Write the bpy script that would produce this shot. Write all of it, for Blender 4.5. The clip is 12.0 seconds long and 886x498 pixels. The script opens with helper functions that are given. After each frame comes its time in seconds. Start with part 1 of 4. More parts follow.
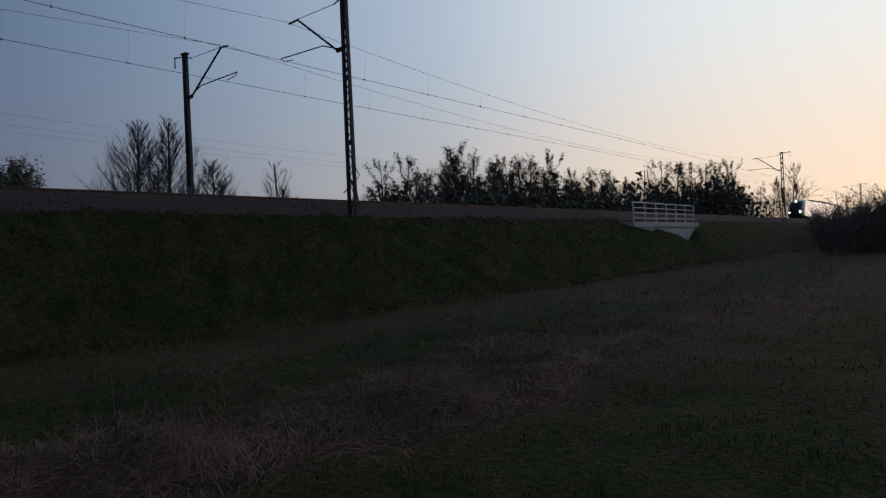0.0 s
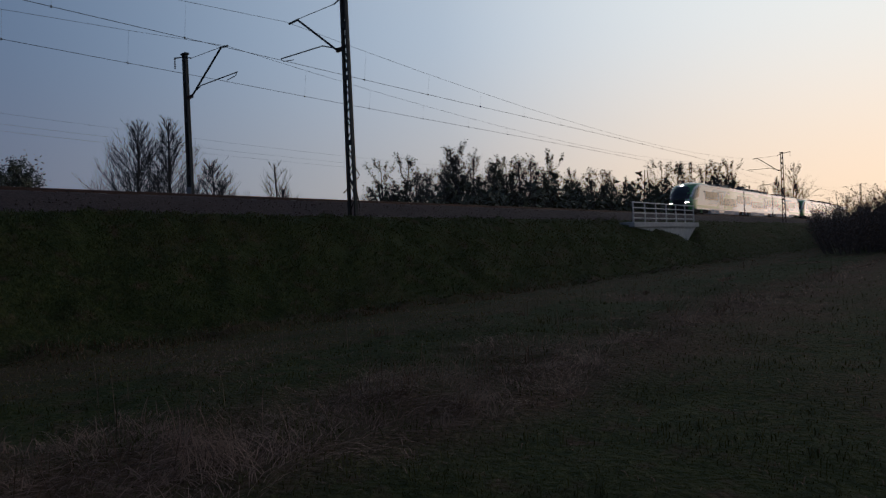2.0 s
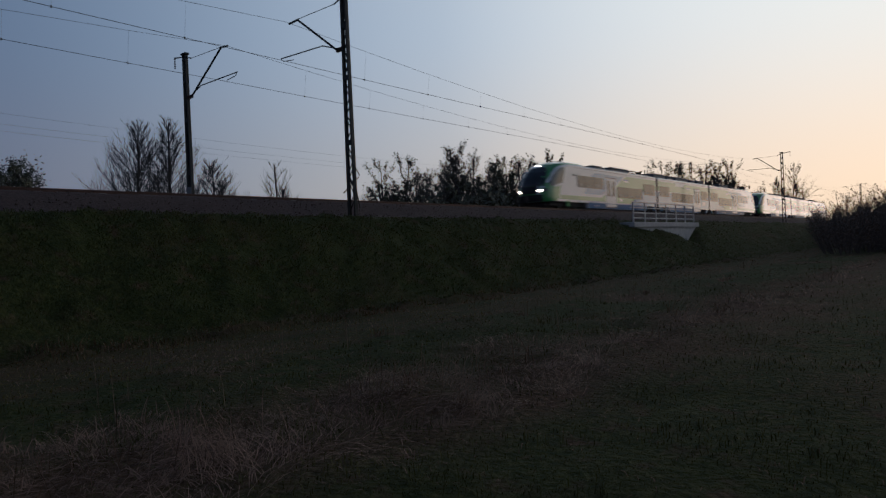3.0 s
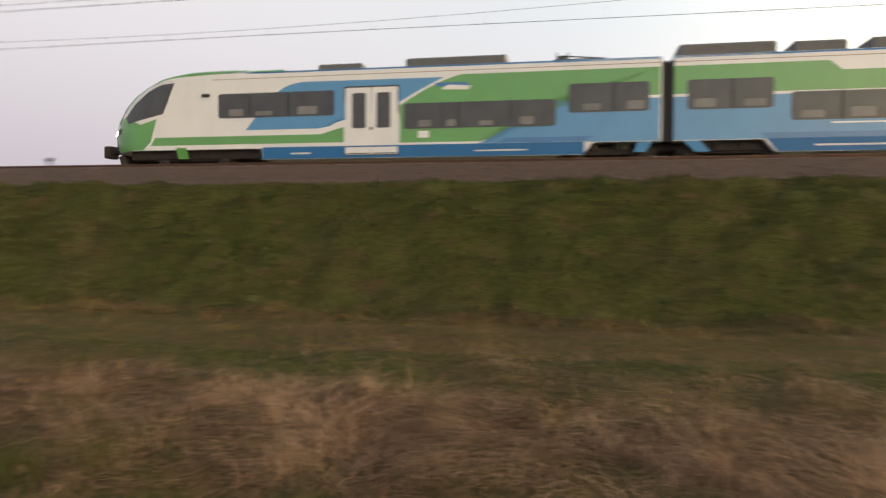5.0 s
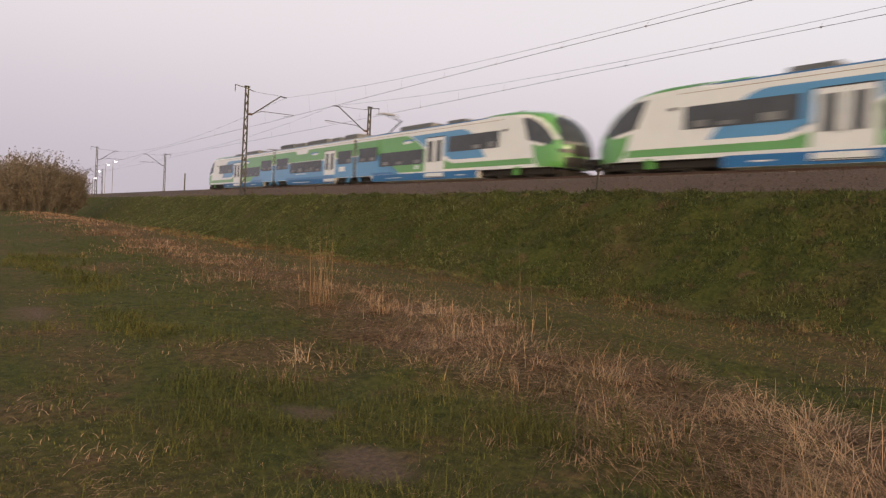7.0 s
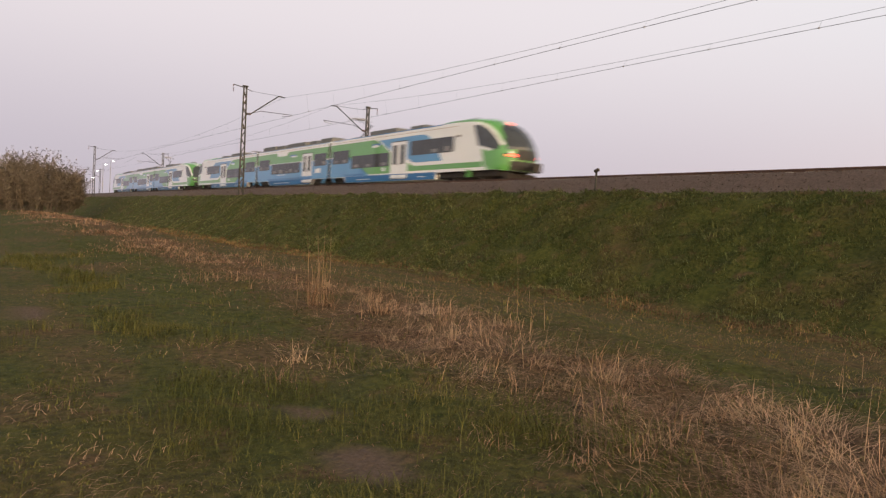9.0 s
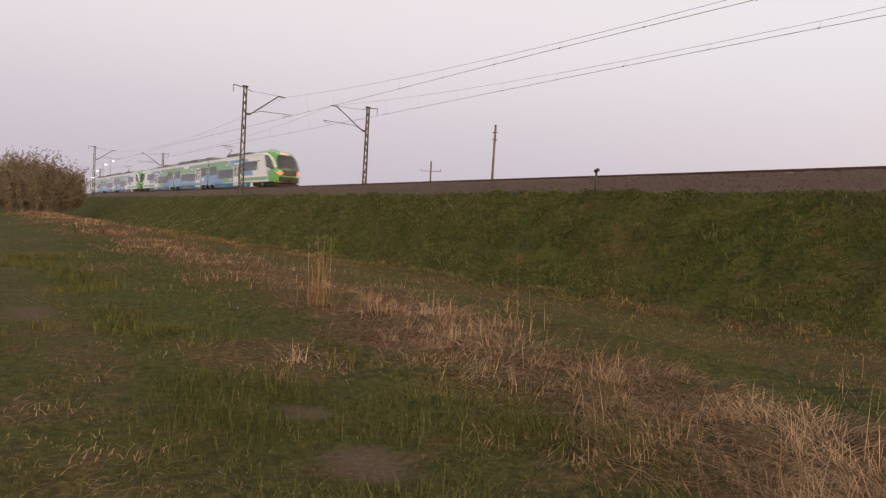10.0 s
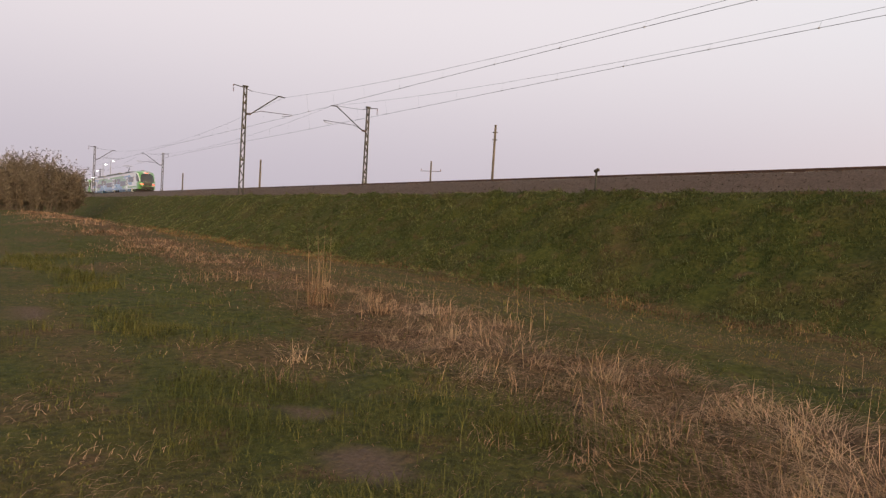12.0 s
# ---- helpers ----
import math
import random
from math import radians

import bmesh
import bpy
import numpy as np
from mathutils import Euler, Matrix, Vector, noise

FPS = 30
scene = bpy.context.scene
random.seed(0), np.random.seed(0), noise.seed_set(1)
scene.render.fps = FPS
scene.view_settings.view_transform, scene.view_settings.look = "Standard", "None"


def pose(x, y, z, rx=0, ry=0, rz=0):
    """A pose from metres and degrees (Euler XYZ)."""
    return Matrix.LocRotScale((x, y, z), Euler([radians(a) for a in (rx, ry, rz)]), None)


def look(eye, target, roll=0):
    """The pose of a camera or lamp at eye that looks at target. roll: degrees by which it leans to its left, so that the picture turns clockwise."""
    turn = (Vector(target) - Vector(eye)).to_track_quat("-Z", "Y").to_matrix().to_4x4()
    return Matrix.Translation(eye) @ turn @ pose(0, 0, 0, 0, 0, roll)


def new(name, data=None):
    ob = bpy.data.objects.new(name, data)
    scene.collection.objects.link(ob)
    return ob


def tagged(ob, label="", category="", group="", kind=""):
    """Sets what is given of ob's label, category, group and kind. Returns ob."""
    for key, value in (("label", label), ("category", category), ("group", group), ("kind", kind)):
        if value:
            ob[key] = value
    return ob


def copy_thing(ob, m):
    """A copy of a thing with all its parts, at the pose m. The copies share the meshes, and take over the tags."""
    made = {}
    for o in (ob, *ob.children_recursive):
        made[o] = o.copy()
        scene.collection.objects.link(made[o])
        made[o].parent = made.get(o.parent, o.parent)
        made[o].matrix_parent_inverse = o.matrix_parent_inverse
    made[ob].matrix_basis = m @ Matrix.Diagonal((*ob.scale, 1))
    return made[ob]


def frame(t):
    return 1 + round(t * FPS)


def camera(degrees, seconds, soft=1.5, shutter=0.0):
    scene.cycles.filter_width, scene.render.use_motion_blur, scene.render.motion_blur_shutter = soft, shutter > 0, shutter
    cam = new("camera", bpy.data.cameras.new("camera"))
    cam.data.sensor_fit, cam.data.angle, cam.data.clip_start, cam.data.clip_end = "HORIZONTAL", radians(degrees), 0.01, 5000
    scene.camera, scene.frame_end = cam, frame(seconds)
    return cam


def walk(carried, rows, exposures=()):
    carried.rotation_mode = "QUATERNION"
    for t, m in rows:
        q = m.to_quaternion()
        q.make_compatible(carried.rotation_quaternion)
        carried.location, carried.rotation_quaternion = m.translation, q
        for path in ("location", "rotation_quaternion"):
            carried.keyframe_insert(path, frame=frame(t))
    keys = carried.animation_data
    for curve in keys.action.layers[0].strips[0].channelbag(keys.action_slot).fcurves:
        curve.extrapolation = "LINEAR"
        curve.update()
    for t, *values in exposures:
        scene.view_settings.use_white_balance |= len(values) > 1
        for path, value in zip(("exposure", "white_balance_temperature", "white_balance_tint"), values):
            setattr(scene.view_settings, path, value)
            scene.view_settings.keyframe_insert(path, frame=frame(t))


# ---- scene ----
cam = camera(66.88, 12.0, soft=1.3, shutter=0.55)
EYE = 1.6
walk(cam, [
    (0.0, pose(1.51, -0.67, EYE, 90.04, 2.53, -50.73)),
    (3.3, pose(1.51, -0.67, EYE, 90.04, 2.53, -50.73)),
    (3.6, pose(1.40, -0.62, EYE, 89.90, 2.35, -47.5)),
    (4.0, pose(1.05, -0.42, EYE, 89.25, 1.60, -34.0)),
    (4.4, pose(0.50, -0.18, EYE, 88.75, 0.75, -16.0)),
    (4.8, pose(0, 0, EYE, 88.60, 0.01, 3.1)),
    (5.0, pose(0, 0, EYE, 88.68, -0.36, 10.85)),
    (5.2, pose(0, 0, EYE, 88.70, -0.84, 17.4)),
    (5.5, pose(0, 0, EYE, 88.80, -1.59, 27.2)),
    (5.7, pose(0, 0, EYE, 88.66, -2.20, 34.8)),
    (6.0, pose(0, 0, EYE, 88.33, -2.67, 44.75)),
    (6.5, pose(0, 0, EYE, 88.13, -2.97, 52.25)),
    (7.0, pose(0, 0, EYE, 87.93, -3.14, 53.95)),
    (7.4, pose(0, 0, EYE, 87.95, -3.23, 53.79)),
    (12.0, pose(0, 0, EYE, 87.95, -3.23, 53.79))],
    exposures=[(0.0, -2.66, 4200, 11), (3.3, -2.66, 4200, 11), (4.7, -0.16, 6050, 8), (5.6, 0.18, 6200, 9), (7.0, 0.08, 6200, 11), (12.0, 0.08, 6200, 11)])

# ---------------------------------------------------------------- light
SUN_YAW = -97.0


def make_sky():
    world = bpy.data.worlds.new("dusk_sky")
    scene.world = world
    world.use_nodes = True
    nt = world.node_tree
    nt.nodes.clear()
    out = nt.nodes.new("ShaderNodeOutputWorld")
    bg = nt.nodes.new("ShaderNodeBackground")
    co = nt.nodes.new("ShaderNodeTexCoord")
    sep = nt.nodes.new("ShaderNodeSeparateXYZ")
    nt.links.new(co.outputs["Generated"], sep.inputs[0])
    flat = nt.nodes.new("ShaderNodeVectorMath")
    flat.operation = "MULTIPLY"
    flat.inputs[1].default_value = (1, 1, 0)
    nt.links.new(co.outputs["Generated"], flat.inputs[0])
    unit = nt.nodes.new("ShaderNodeVectorMath")
    unit.operation = "NORMALIZE"
    nt.links.new(flat.outputs[0], unit.inputs[0])
    dot = nt.nodes.new("ShaderNodeVectorMath")
    dot.operation = "DOT_PRODUCT"
    a = radians(SUN_YAW)
    dot.inputs[1].default_value = (-math.sin(a), math.cos(a), 0)
    nt.links.new(unit.outputs[0], dot.inputs[0])
    half = nt.nodes.new("ShaderNodeMath")
    half.operation = "MULTIPLY_ADD"
    half.inputs[1].default_value = half.inputs[2].default_value = 0.5
    nt.links.new(dot.outputs["Value"], half.inputs[0])

    def ramp(stops):
        r = nt.nodes.new("ShaderNodeValToRGB")
        r.color_ramp.interpolation = "B_SPLINE"
        el = r.color_ramp.elements
        while len(el) < len(stops):
            el.new(0.5)
        for e, (p, c) in zip(el, stops):
            e.position, e.color = p, (*[v / 12 for v in c], 1)
        nt.links.new(half.outputs[0], r.inputs[0])
        return r
    low = ramp([(0, (.52, .46, .50)), (.3, (.64, .53, .54)), (.6, (1.06, .82, .70)), (.85, (3.55, 2.6, 1.5)), (1, (9.6, 5.2, 1.9))])
    high = ramp([(0, (.80, .71, .70)), (.3, (.84, .79, .77)), (.6, (.74, .79, .81)), (.85, (3.35, 2.95, 2.2)), (1, (8.1, 5.8, 3.1))])
    top = ramp([(0, (.19, .20, .235)), (.3, (.21, .225, .265)), (.6, (.25, .28, .32)), (.85, (.34, .37, .40)), (1, (.5, .5, .48))])

    def span(lo, hi):
        m = nt.nodes.new("ShaderNodeMapRange")
        m.interpolation_type = "SMOOTHSTEP"
        m.inputs["From Min"].default_value, m.inputs["From Max"].default_value = lo, hi
        nt.links.new(sep.outputs["Z"], m.inputs["Value"])
        return m

    def mix(fac, one, two):
        m = nt.nodes.new("ShaderNodeMix")
        m.data_type = "RGBA"
        nt.links.new(fac.outputs[0], m.inputs[0])
        nt.links.new(one, m.inputs[6])
        nt.links.new(two, m.inputs[7])
        return m.outputs[2]
    c = mix(span(0.0, 0.33), low.outputs[0], high.outputs[0])
    c = mix(span(0.36, 0.7), c, top.outputs[0])
    nt.links.new(c, bg.inputs[0])
    bg.inputs[1].default_value = 12.0
    nt.links.new(bg.outputs[0], out.inputs[0])


make_sky()
sun = new("sun", bpy.data.lights.new("sun", "SUN"))
sun.data.energy, sun.data.angle, sun.data.color = 0.30, radians(14), (1.0, 0.62, 0.34)
_a = radians(SUN_YAW)
sun.matrix_world = look((-math.sin(_a) * 50, math.cos(_a) * 50, 3.5), (0, 0, 0))

# ---------------------------------------------------------------- materials


def mat(name, base, rough=0.7, metal=0.0, vary=0.25, scale=6.0, bump=0.0, fine=60.0, second=None, emit=None, strength=0.0, spec=0.5, island=False, coat=0.0, spread=(0.6, 1.3)):
    m = bpy.data.materials.new(name)
    m.use_nodes = True
    nt = m.node_tree
    b = nt.nodes["Principled BSDF"]
    b.inputs["Roughness"].default_value = rough
    b.inputs["Metallic"].default_value = metal
    b.inputs["Specular IOR Level"].default_value = spec
    b.inputs["Coat Weight"].default_value = coat
    co = nt.nodes.new("ShaderNodeTexCoord")
    n1 = nt.nodes.new("ShaderNodeTexNoise")
    n1.inputs["Scale"].default_value, n1.inputs["Detail"].default_value = scale, 4
    nt.links.new(co.outputs["Object"], n1.inputs[0])
    n2 = nt.nodes.new("ShaderNodeTexNoise")
    n2.inputs["Scale"].default_value, n2.inputs["Detail"].default_value = fine, 3
    nt.links.new(co.outputs["Object"], n2.inputs[0])
    add = nt.nodes.new("ShaderNodeMath")
    add.operation = "MULTIPLY_ADD"
    add.inputs[1].default_value = 0.4
    nt.links.new(n2.outputs[0], add.inputs[0])
    nt.links.new(n1.outputs[0], add.inputs[2])
    r = nt.nodes.new("ShaderNodeMapRange")
    r.inputs["From Min"].default_value, r.inputs["From Max"].default_value = 0.4, 1.0
    nt.links.new(add.outputs[0], r.inputs["Value"])
    mx = nt.nodes.new("ShaderNodeMix")
    mx.data_type = "RGBA"
    lo = [c * (1 - vary) for c in base]
    hi = second or [min(1, c * (1 + vary)) for c in base]
    mx.inputs[6].default_value, mx.inputs[7].default_value = (*lo, 1), (*hi, 1)
    nt.links.new(r.outputs[0], mx.inputs[0])
    col = mx.outputs[2]
    if island:
        g = nt.nodes.new("ShaderNodeNewGeometry")
        h = nt.nodes.new("ShaderNodeHueSaturation")
        q = nt.nodes.new("ShaderNodeMapRange")
        q.inputs["To Min"].default_value, q.inputs["To Max"].default_value = spread
        nt.links.new(g.outputs["Random Per Island"], q.inputs["Value"])
        nt.links.new(q.outputs[0], h.inputs["Value"])
        nt.links.new(col, h.inputs["Color"])
        col = h.outputs[0]
    nt.links.new(col, b.inputs["Base Color"])
    if bump:
        bp = nt.nodes.new("ShaderNodeBump")
        bp.inputs["Strength"].default_value, bp.inputs["Distance"].default_value = bump, 0.02
        nt.links.new(n2.outputs[0], bp.inputs["Height"])
        nt.links.new(bp.outputs[0], b.inputs["Normal"])
    if emit:
        b.inputs["Emission Color"].default_value = (*emit, 1)
        b.inputs["Emission Strength"].default_value = strength
    return m


M_STEEL = mat("weathered_steel", (.055, .053, .05), .65, .4, .3, 3, .3)
M_STEEL2 = mat("galvanised_fitting", (.22, .22, .22), .5, .6, .2, 8, .2)
M_CERAMIC = mat("insulator_ceramic", (.10, .05, .035), .3, 0, .2, 9)
M_WIRE = mat("copper_wire", (.06, .055, .05), .6, .5, .2, 5)
M_RAIL = mat("rusty_rail", (.10, .06, .045), .6, .6, .3, 12, .3)
M_BALLAST = mat("ballast_stone", (.055, .039, .035), .95, 0, .4, 14, 1.0, 40, second=(.115, .082, .073))
M_STONE = mat("loose_stone", (.075, .054, .048), .9, 0, .3, 9, .5, 50, island=True)
M_CONCRETE = mat("pale_concrete", (.52, .50, .47), .85, 0, .2, 2.5, .4, 50)
M_RAILING = mat("pale_painted_railing", (.62, .60, .57), .55, 0, .15, 10, .2)
M_SLEEPER = mat("sleeper_concrete", (.28, .26, .24), .9, 0, .25, 5, .4)
M_BARK = mat("tree_bark", (.115, .097, .08), .9, 0, .35, 4, .5)
M_BIRCH = mat("birch_bark", (.11, .095, .08), .9, 0, .45, 5, .5)
M_LEAF = mat("young_leaf", (.12, .12, .07), .7, 0, .4, 1.2, island=True)
M_CATKIN = mat("budding_twig", (.13, .105, .08), .8, 0, .35, 1.5, island=True)
# reddish, and lighter than M_CATKIN: the sunset side's flare haze is in the colour
M_THORN = mat("hazed_reddish_thorn_bud", (.21, .14, .095), .8, 0, .35, 1.5, island=True)
M_WOOD = mat("weathered_pole_wood", (.10, .085, .07), .9, 0, .3, 3, .4)
M_FARWALL = mat("far_render_wall", (.35, .33, .31), .9, 0, .2, 1)
M_FARROOF = mat("far_roof_sheet", (.12, .10, .10), .8, 0, .2, 1)
M_LAMP = mat("lamp_glow", (.9, .9, .85), .4, emit=(1, .96, .86), strength=5)
# train
M_WHITE = mat("train_white_paint", (.70, .73, .77), .28, 0, .05, 1.2, 0, 20, coat=.8)
M_GREEN = mat("train_green_paint", (.10, .31, .075), .28, 0, .07, 1.2, 0, 20, coat=.8)
M_BLUE = mat("train_blue_paint", (.065, .25, .52), .28, 0, .07, 1.2, 0, 20, coat=.8)
M_DEEP = mat("train_deep_blue_paint", (.025, .15, .40), .3, 0, .08, 1.2, 0, 20, coat=.8)
M_GLASS = mat("tinted_train_glass", (.045, .050, .057), .08, 0, .3, 1.5, spec=.6)
M_PANE = mat("inner_lit_pane", (.16, .16, .165), .12, 0, .35, 1.1)
M_BLACK = mat("black_rubber", (.02, .02, .022), .7, 0, .2, 6)
M_UNDER = mat("underframe_dirt", (.035, .03, .028), .85, .2, .4, 4, .3)
M_WHEEL = mat("wheel_steel", (.12, .10, .09), .5, .8, .3, 8)
M_GREY = mat("roof_equipment_grey", (.11, .115, .125), .6, 0, .15, 3, .2)
M_BROWN = mat("brown_pinstripe", (.22, .14, .08), .4, 0, .1, 3)
M_HEAD = mat("headlamp_glow", (1, .98, .9), .2, emit=(1, .62, .30), strength=170)
M_TAIL = mat("tail_lamp_glow", (.9, .1, .06), .2, emit=(1, .10, .05), strength=3.5)
M_AMBER = mat("amber_lamp_glow", (.9, .4, .1), .2, emit=(1, .14, .07), strength=.9)
M_LAMP_OFF = mat("unlit_lamp_lens", (.10, .09, .09), .15, 0, .1, 4)
M_BELLOWS = mat("slate_gangway_rubber", (.055, .058, .062), .75, 0, .2, 6)


def make_ground_mat():
    m = bpy.data.materials.new("meadow_soil")
    m.use_nodes = True
    nt = m.node_tree
    b = nt.nodes["Principled BSDF"]
    b.inputs["Roughness"].default_value = 0.95
    b.inputs["Specular IOR Level"].default_value = 0.15
    co = nt.nodes.new("ShaderNodeTexCoord")

    def noise_at(scale, detail=5):
        n = nt.nodes.new("ShaderNodeTexNoise")
        n.inputs["Scale"].default_value, n.inputs["Detail"].default_value = scale, detail
        nt.links.new(co.outputs["Object"], n.inputs[0])
        return n

    def ramp(n, lo, hi):
        r = nt.nodes.new("ShaderNodeMapRange")
        r.inputs["From Min"].default_value, r.inputs["From Max"].default_value = lo, hi
        nt.links.new(n.outputs[0], r.inputs["Value"])
        return r.outputs[0]

    def mix(f, a, c):
        x = nt.nodes.new("ShaderNodeMix")
        x.data_type = "RGBA"
        nt.links.new(f, x.inputs[0])
        for s, v in ((6, a), (7, c)):
            if isinstance(v, tuple):
                x.inputs[s].default_value = (*v, 1)
            else:
                nt.links.new(v, x.inputs[s])
        return x.outputs[2]
    at = nt.nodes.new("ShaderNodeAttribute")
    at.attribute_name = "dry"
    sl = nt.nodes.new("ShaderNodeAttribute")
    sl.attribute_name = "soil"
    green = mix(ramp(noise_at(9), .35, .7), (.026, .038, .009), (.075, .078, .019))
    dry = mix(ramp(noise_at(14), .35, .7), (.052, .031, .018), (.155, .098, .056))
    c = mix(ramp(noise_at(2.2, 8), .55, .75), green, dry)
    c = mix(at.outputs["Fac"], c, dry)
    soil = mix(ramp(noise_at(30), .3, .7), (.075, .052, .040), (.125, .092, .072))
    c = mix(sl.outputs["Fac"], c, soil)
    nt.links.new(c, b.inputs["Base Color"])
    bp = nt.nodes.new("ShaderNodeBump")
    bp.inputs["Strength"].default_value, bp.inputs["Distance"].default_value = 0.9, 0.06
    nt.links.new(noise_at(16, 6).outputs[0], bp.inputs["Height"])
    nt.links.new(bp.outputs[0], b.inputs["Normal"])
    return m


M_GROUND = make_ground_mat()


def blade_mat(name, lo, hi, low):
    m = mat(name, lo, .8, 0, .15, .45, 0, 3, second=hi, island=True, spec=.2, spread=(low, 2 - low))
    return m


M_BLADE = blade_mat("green_grass_blade", (.042, .057, .012), (.120, .108, .030), .5)
M_SLOPE = blade_mat("slope_grass_blade", (.066, .114, .040), (.205, .20, .084), .72)
M_STRAW = blade_mat("dry_straw", (.125, .070, .042), (.35, .232, .155), .25)
M_MOWN = blade_mat("yellowed_mown_grass", (.105, .092, .020), (.24, .185, .052), .6)
M_RUST = blade_mat("rusty_dry_grass", (.125, .075, .035), (.27, .175, .085), .5)
M_REED = blade_mat("pale_reed", (.25, .165, .10), (.39, .28, .185), .65)

# ---------------------------------------------------------------- plan
CURVE = 0.8e-4
TRACK1, TRACK2 = 21.36, 25.67
RAIL_Z, RAIL2_Z = 3.9, 3.98
NEAR_MASTS, FAR_MASTS = 18.14, 29.19
MAST_X = (-280.0, -204.0, -128.0, -52.3, 19.0, 91.4, 167.7, 244.0)


def bend(x):
    return CURVE * x * x if abs(x) < 300 else CURVE * 90000 + (abs(x) - 300) * CURVE * 600


def heading(x):
    return math.degrees(math.atan(2 * CURVE * max(-300, min(300, x))))


PROFILE = ((-3000, 0), (9, 0), (12.2, -.12), (13.5, .02), (15.2, 1.1), (17.3, 2.72), (18.0, 2.98), (18.6, 3.05), (29.0, 3.05), (30, 2.9), (34.5, 0), (3000, 0))


def hash_noise(x, y, f):
    return noise.noise(Vector((x * f, y * f, 3.7)))


def ground_z(x, y):
    s = y - bend(x)
    z = float(np.interp(s, [p[0] for p in PROFILE], [p[1] for p in PROFILE]))
    if -60 < s < 18.4:
        z += .07 * hash_noise(x, y, .45) + .03 * hash_noise(x, y, 1.7)
    # tussocks on the slope, matted lumps in the straw
    if 12.6 < s < 18.1:
        z += .20 * hash_noise(x * .8, y * 1.2, 1.1) + .13 * hash_noise(x, y * 1.3, 2.3)
    elif 3.4 < s < 8.6:
        z += .09 * hash_noise(x, y, 1.5) + .05 * hash_noise(x, y, 3.1)
    # the meadow swells a little along the path
    if x < -26 and 1 < s < 11:
        z += .55 * min(1, (-26 - x) / 18) * max(0, 1 - ((s - 6.0) / 5) ** 2)
    # the stream bed below the culvert
    if 43 < x < 56 and 11.5 < s < 16.9:
        z = min(z, 1.05 + abs(x - 50.9) * .34)
    return z


# ---------------------------------------------------------------- mesh helpers


def obj(name, verts, faces, material, parent=None, label="", smooth=False):
    me = bpy.data.meshes.new(name)
    me.from_pydata(verts, [], faces)
    for mm in (material if isinstance(material, (list, tuple)) else [material]):
        me.materials.append(mm)
    if smooth:
        me.polygons.foreach_set("use_smooth", [True] * len(me.polygons))
    ob = new(name, me)
    if parent:
        ob.parent = parent
    if label:
        ob["label"] = label
    return ob


class Geo:
    """Collects boxes, tubes and sheets for one mesh."""

    def __init__(self):
        self.v, self.f = [], []

    def box(self, c, s, rot=None, bevel=0.0):
        bm = bmesh.new()
        bmesh.ops.create_cube(bm, size=1)
        bmesh.ops.scale(bm, vec=s, verts=bm.verts)
        if bevel:
            bmesh.ops.bevel(bm, geom=bm.edges[:], offset=bevel, segments=1, affect="EDGES")
        m = Matrix.Translation(c) @ (rot or Matrix())
        self.bm(bm, m)
        return self

    def bm(self, bm, m=Matrix()):
        k = len(self.v)
        bm.verts.index_update()
        self.v += [tuple(m @ v.co) for v in bm.verts]
        self.f += [[k + v.index for v in f.verts] for f in bm.faces]
        bm.free()
        return self

    def tube(self, a, b, r0, r1=None, n=6, cap=True):
        a, b = Vector(a), Vector(b)
        r1 = r0 if r1 is None else r1
        d = (b - a).normalized()
        u = d.orthogonal().normalized()
        w = d.cross(u)
        k = len(self.v)
        for p, r in ((a, r0), (b, r1)):
            for i in range(n):
                t = 2 * math.pi * i / n
                self.v.append(tuple(p + (u * math.cos(t) + w * math.sin(t)) * r))
        for i in range(n):
            j = (i + 1) % n
            self.f.append([k + i, k + j, k + n + j, k + n + i])
        if cap:
            self.f.append([k + i for i in range(n)][::-1])
            self.f.append([k + n + i for i in range(n)])
        return self

    def path(self, pts, r, n=5):
        for a, b in zip(pts, pts[1:]):
            self.tube(a, b, r, n=n)
        return self

    def angle_bar(self, a, b, w, t=.012):
        a, b = Vector(a), Vector(b)
        d = b - a
        m = Matrix.Translation((a + b) / 2) @ d.to_track_quat("Z", "Y").to_matrix().to_4x4()
        bm = bmesh.new()
        bmesh.ops.create_cube(bm, size=1)
        bmesh.ops.scale(bm, vec=(w, t, d.length), verts=bm.verts)
        self.bm(bm, m)
        return self

    def make(self, name, material, parent=None, label="", smooth=False):
        return obj(name, self.v, self.f, material, parent, label, smooth)


def empty(name, m=Matrix()):
    ob = new(name)
    ob.empty_display_size = 0.2
    ob.matrix_basis = m
    return ob


# ---------------------------------------------------------------- ground


def soil_at(x, y):
    v = 0.0
    for cx, cy, rx, ry in SOIL:
        q = ((x - cx) / rx) ** 2 + ((y - cy) / ry) ** 2
        v = max(v, 1 - q * (1 + .5 * hash_noise(x, y, 3)))
    return max(0.0, min(1.0, v * 2.5))


SOIL = ((-3.85, 2.27, .40, .30), (-5.1, 2.42, .28, .20), (-11.2, .9, .6, .4))


